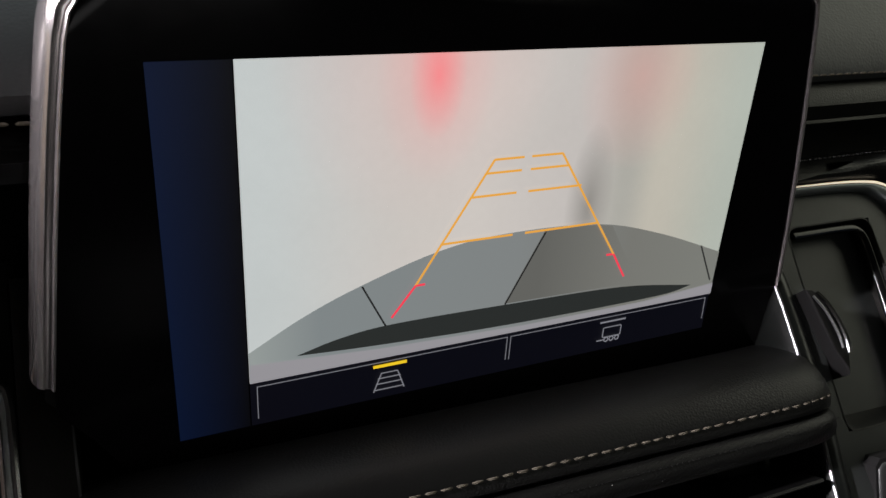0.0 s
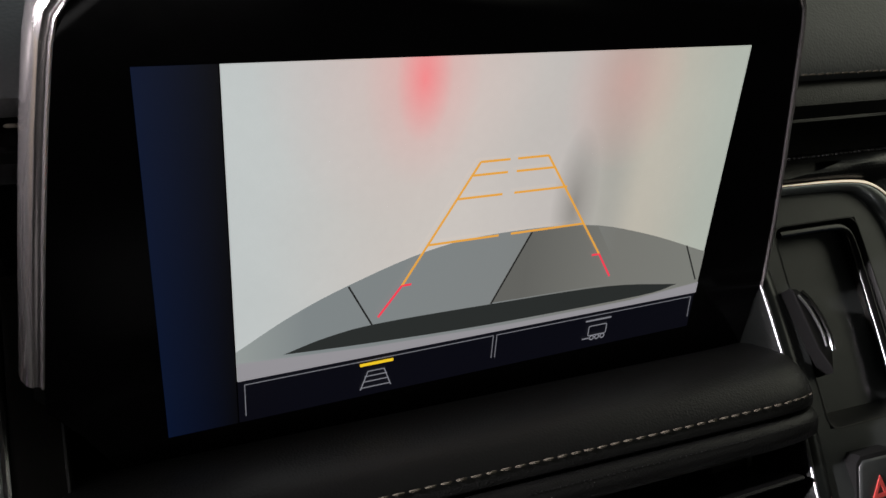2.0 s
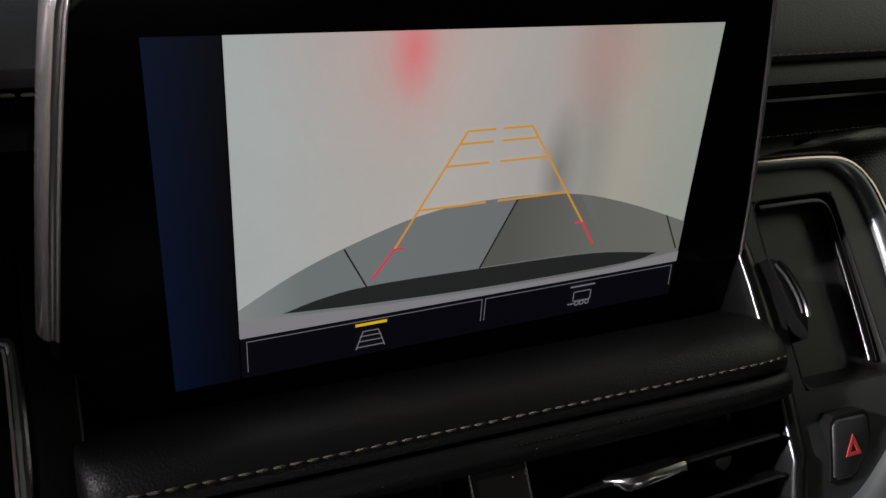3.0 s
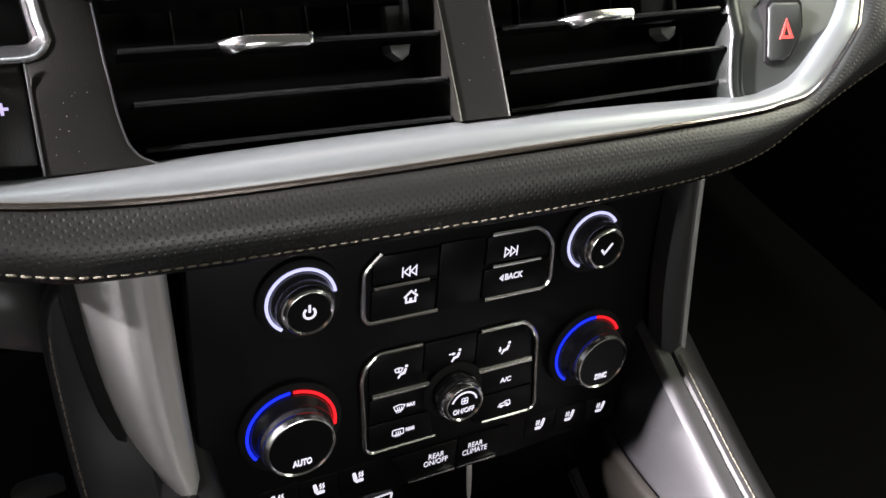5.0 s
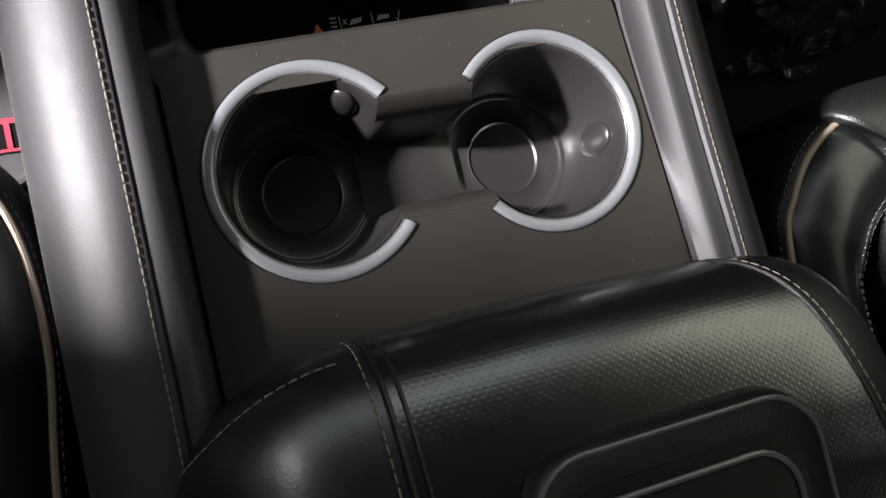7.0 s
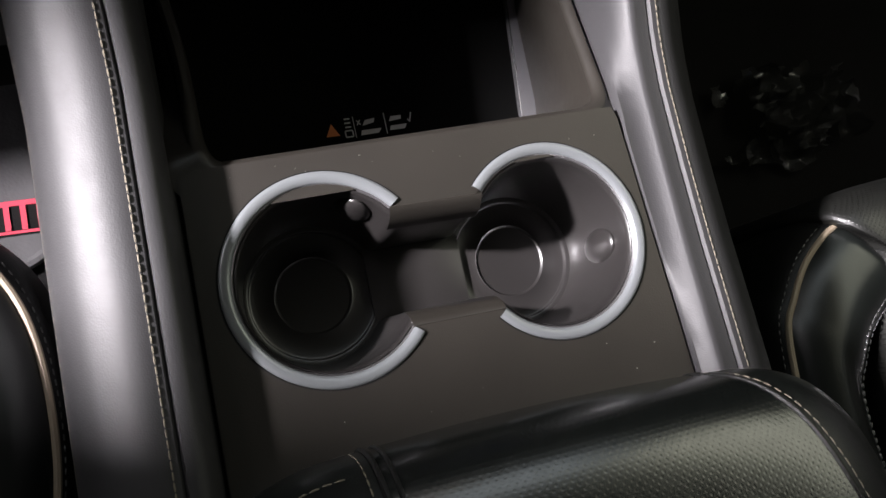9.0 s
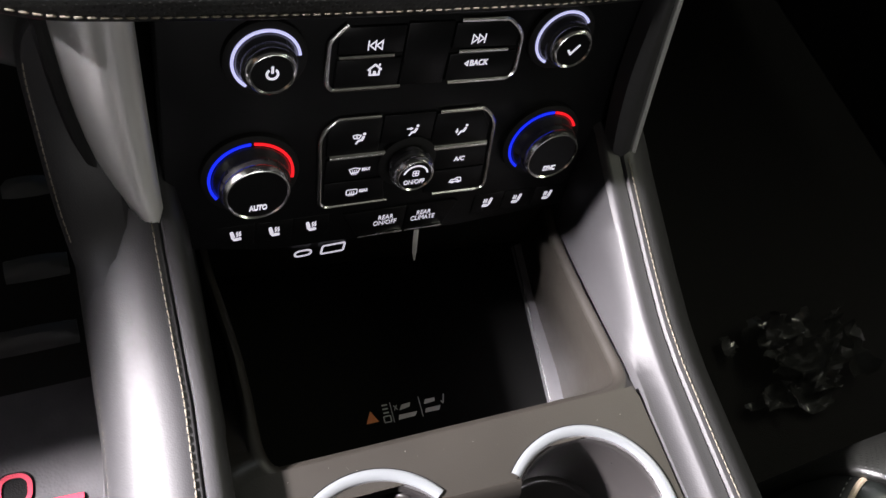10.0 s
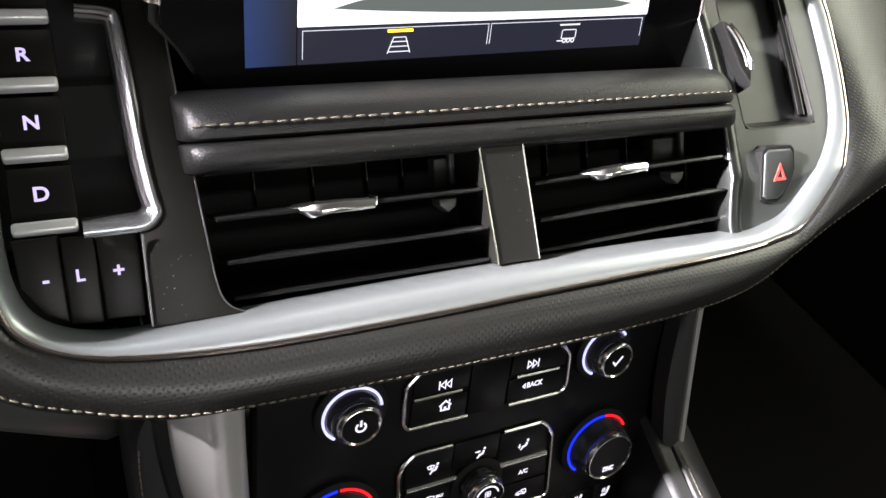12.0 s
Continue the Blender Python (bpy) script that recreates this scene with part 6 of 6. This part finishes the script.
def build_knee_area():
    """Under the dash on the driver's side: a bracket cover and a ribbed foot rest."""
    k = thing("knee_panel", pose(0, 0, 0), "grey plastic knee panel below the dash", "dash panel", kind="structure")
    rows = []
    for x, y, z in ((-0.30, 0.01, 0.40), (-0.225, -0.022, 0.385), (-0.190, -0.032, 0.3765), (-0.172, -0.032, 0.372), (-0.163, -0.026, 0.366), (-0.160, -0.010, 0.362)):
        drop = 0.030 if x > -0.18 else 0.024
        rows.append([(x, y + 0.03, z + 0.03), (x, y + 0.006, z + 0.012), (x, y, z), (x - 0.002, y - 0.001, z - drop * 0.6), (x - 0.005, y + 0.004, z - drop), (x - 0.008, y + 0.04, z - drop - 0.012)])
    part("cover", loft(rows), MIDGREY, k)
    f = thing("foot_rest", pose(0, 0, 0), "ribbed black rubber foot rest on the floor", "foot rest")
    part("plate", loft([[(-0.30, y, z - 0.012), (-0.30, y, z), (-0.185, y, z), (-0.182, y, z - 0.012)] for y, z in ((-0.075, 0.006), (-0.02, 0.018), (0.05, 0.030), (0.14, 0.055), (0.20, 0.10))]), SOFT, f)
    for x0, x1, y, z in ((-0.232, -0.192, 0.098, 0.040), (-0.240, -0.190, 0.026, 0.026), (-0.262, -0.192, -0.034, 0.015)):
        rows = []
        for i in range(9):
            u = i / 8
            x = x0 + (x1 - x0) * u
            h = 0.010 * math.sin(math.pi * (0.08 + 0.84 * u)) ** 0.6
            rows.append([(x, y + 0.012, z - 0.002), (x, y + 0.008, z + h * 0.8), (x, y, z + h), (x, y - 0.007, z + h * 0.6), (x, y - 0.012, z - 0.004)])
        part("rib", loft(rows, caps=True), MIDGREY, f, "moulded rib")


def build_dust():
    """Loose specks on the deck, the pad and the selector panel."""
    rnd = random.Random(21)
    d = bmesh.new()

    def speck(p, size):
        own = bmesh.new()
        turn = Matrix.Rotation(rnd.uniform(0, 6.28), 4, "X") @ Matrix.Rotation(rnd.uniform(0, 6.28), 4, "Z")
        bmesh.ops.create_icosphere(own, subdivisions=1, radius=1, matrix=Matrix.Translation(p) @ turn @ Matrix.Diagonal((size, size * rnd.uniform(0.4, 1.0), size * 0.5, 1)))
        join(d, own)

    for _ in range(26):
        speck(DECK @ Vector((rnd.uniform(-0.09, 0.09), rnd.choice((rnd.uniform(-0.143, -0.134), rnd.uniform(-0.26, -0.235))), 0.3367)), rnd.uniform(0.0001, 0.00026))
    for _ in range(14):
        speck(VENT @ Vector((rnd.uniform(-0.156, -0.142), rnd.uniform(0.0, 0.026), 0.0013)), rnd.uniform(0.0001, 0.00024))
    for _ in range(12):
        speck(VENT @ Vector((rnd.uniform(-0.10, 0.12), rnd.uniform(0.0565, 0.0615), 0.0052)), rnd.uniform(0.0001, 0.00024))
    for _ in range(8):
        speck(VENT @ Vector((rnd.uniform(-0.010, 0.008), rnd.uniform(0.01, 0.05), 0.0022)), rnd.uniform(0.0001, 0.0002))
    ob = part("dust_specks", d, WHITE_PRINT, None)
    tagged(ob, "tiny pale specks of dust on the black trim", "dust", kind="stuff")


def build_shell():
    """The cabin round the camera: doors below the windows, roof, rear, bulkhead."""
    for s, n in ((-1, "wall_left"), (1, "wall_right")):
        t = thing(n, pose(0, 0, 0), "dark door trim below an open window line", "wall", kind="structure")
        if s > 0:
            part("door_trim", box(s * 0.84, -0.65, 0.42, 0.06, 3.4, 0.84), SOFT, t)
        else:
            # gap left before the middle pillar so the driver-side lamp shines in
            part("door_trim", box(s * 0.84, -1.237, 0.42, 0.06, 2.226, 0.84), SOFT, t)
            part("door_trim", box(s * 0.84, 0.69, 0.42, 0.06, 0.72, 0.84), SOFT, t)
            part("door_sill", box(s * 0.84, 0.0975, 0.15, 0.06, 0.465, 0.30), SOFT, t)
        part("pillar_rear", box(s * 0.84, -2.15, 1.02, 0.06, 0.4, 0.36), HEADLINER, t)
        # the left one is widened forward, out of view, to cut the beam off the armrest
        part("pillar_middle", box(s * 0.84, -0.80, 1.02, 0.06, 0.28, 0.36) if s > 0 else box(s * 0.84, -0.532, 1.02, 0.06, 0.816, 0.36), HEADLINER if s > 0 else WARM, t)
        part("pillar_front", box(s * 0.84, 0.64, 1.02, 0.06, 0.62, 0.36), HEADLINER, t)
        if s < 0:
            # unseen slanted bar, added to shade the front of the left bolster
            part("light_block_post", loft([[(x, -0.0700, 0.795), (x, 0.181, 1.20), (x, 0.24, 1.20), (x, 0.12, 0.795)] for x in (-0.87, -0.81)], closed_rows=True, caps=True), HEADLINER, t, "slanted bar added out of view to cut off the side light")
    t = thing("ceiling", pose(0, 0, 0), "grey fabric headliner", "ceiling", kind="structure")
    part("headliner", box(0, -0.98, 1.23, 1.74, 2.76, 0.05), HEADLINER, t)
    t = thing("wall_rear", pose(0, 0, 0), "dark rear of the cabin behind the seats", "wall", kind="structure")
    part("panel", box(0, -2.37, 0.6, 1.74, 0.05, 1.3), HEADLINER, t)
    t = thing("wall_front", pose(0, 0, 0), "black bulkhead below the windscreen", "wall", kind="structure")
    part("panel", box(0, 0.98, 0.42, 1.74, 0.05, 0.85), BLACK, t)


build_display()
build_band()
build_pad()
build_vents()
build_shift_panel()
build_right_panel()
build_hvac()
build_console()
build_bolster(-1)
build_bolster(1)
build_pillars()
build_armrest()
build_seat("driver_seat", "black leather driver seat cushion with tan piping", [(-0.26, -0.098, 0.238), (-0.2300, -0.112, 0.246), (-0.2037, -0.1340, 0.25), (-0.1885, -0.158, 0.25), (-0.1810, -0.190, 0.25), (-0.1800, -0.235, 0.25), (-0.1868, -0.290, 0.252), (-0.197, -0.40, 0.255), (-0.205, -0.60, 0.26)], -0.45, [(-0.272, -0.60, 0), (-0.268, -0.40, 0), (-0.262, -0.30, 0), (-0.2590, -0.24, 0), (-0.2600, -0.19, 0), (-0.2760, -0.145, 0), (-0.31, -0.105, 0), (-0.36, -0.085, 0), (-0.54, -0.085, 0), (-0.62, -0.15, 0), (-0.63, -0.60, 0)])
build_seat("passenger_seat", "black leather passenger seat cushion with tan piping", [(0.3040, -0.1955, 0.240), (0.2975, -0.1957, 0.2470), (0.2910, -0.1968, 0.25), (0.2797, -0.2022, 0.25), (0.2610, -0.2165, 0.25), (0.2460, -0.2360, 0.25), (0.2345, -0.2590, 0.25), (0.2290, -0.32, 0.252), (0.228, -0.40, 0.255), (0.23, -0.60, 0.26)], 0.48, [(0.300, -0.60, 0), (0.303, -0.40, 0), (0.305, -0.30, 0), (0.3065, -0.25, 0), (0.3060, -0.225, 0), (0.2990, -0.203, 0), (0.2830, -0.1890, 0), (0.2900, -0.1800, 0), (0.3100, -0.1735, 0), (0.3424, -0.1700, 0), (0.42, -0.166, 0), (0.56, -0.168, 0), (0.65, -0.19, 0), (0.66, -0.60, 0)])
build_floor()
build_dash()
build_knee_area()
build_dust()
build_shell()
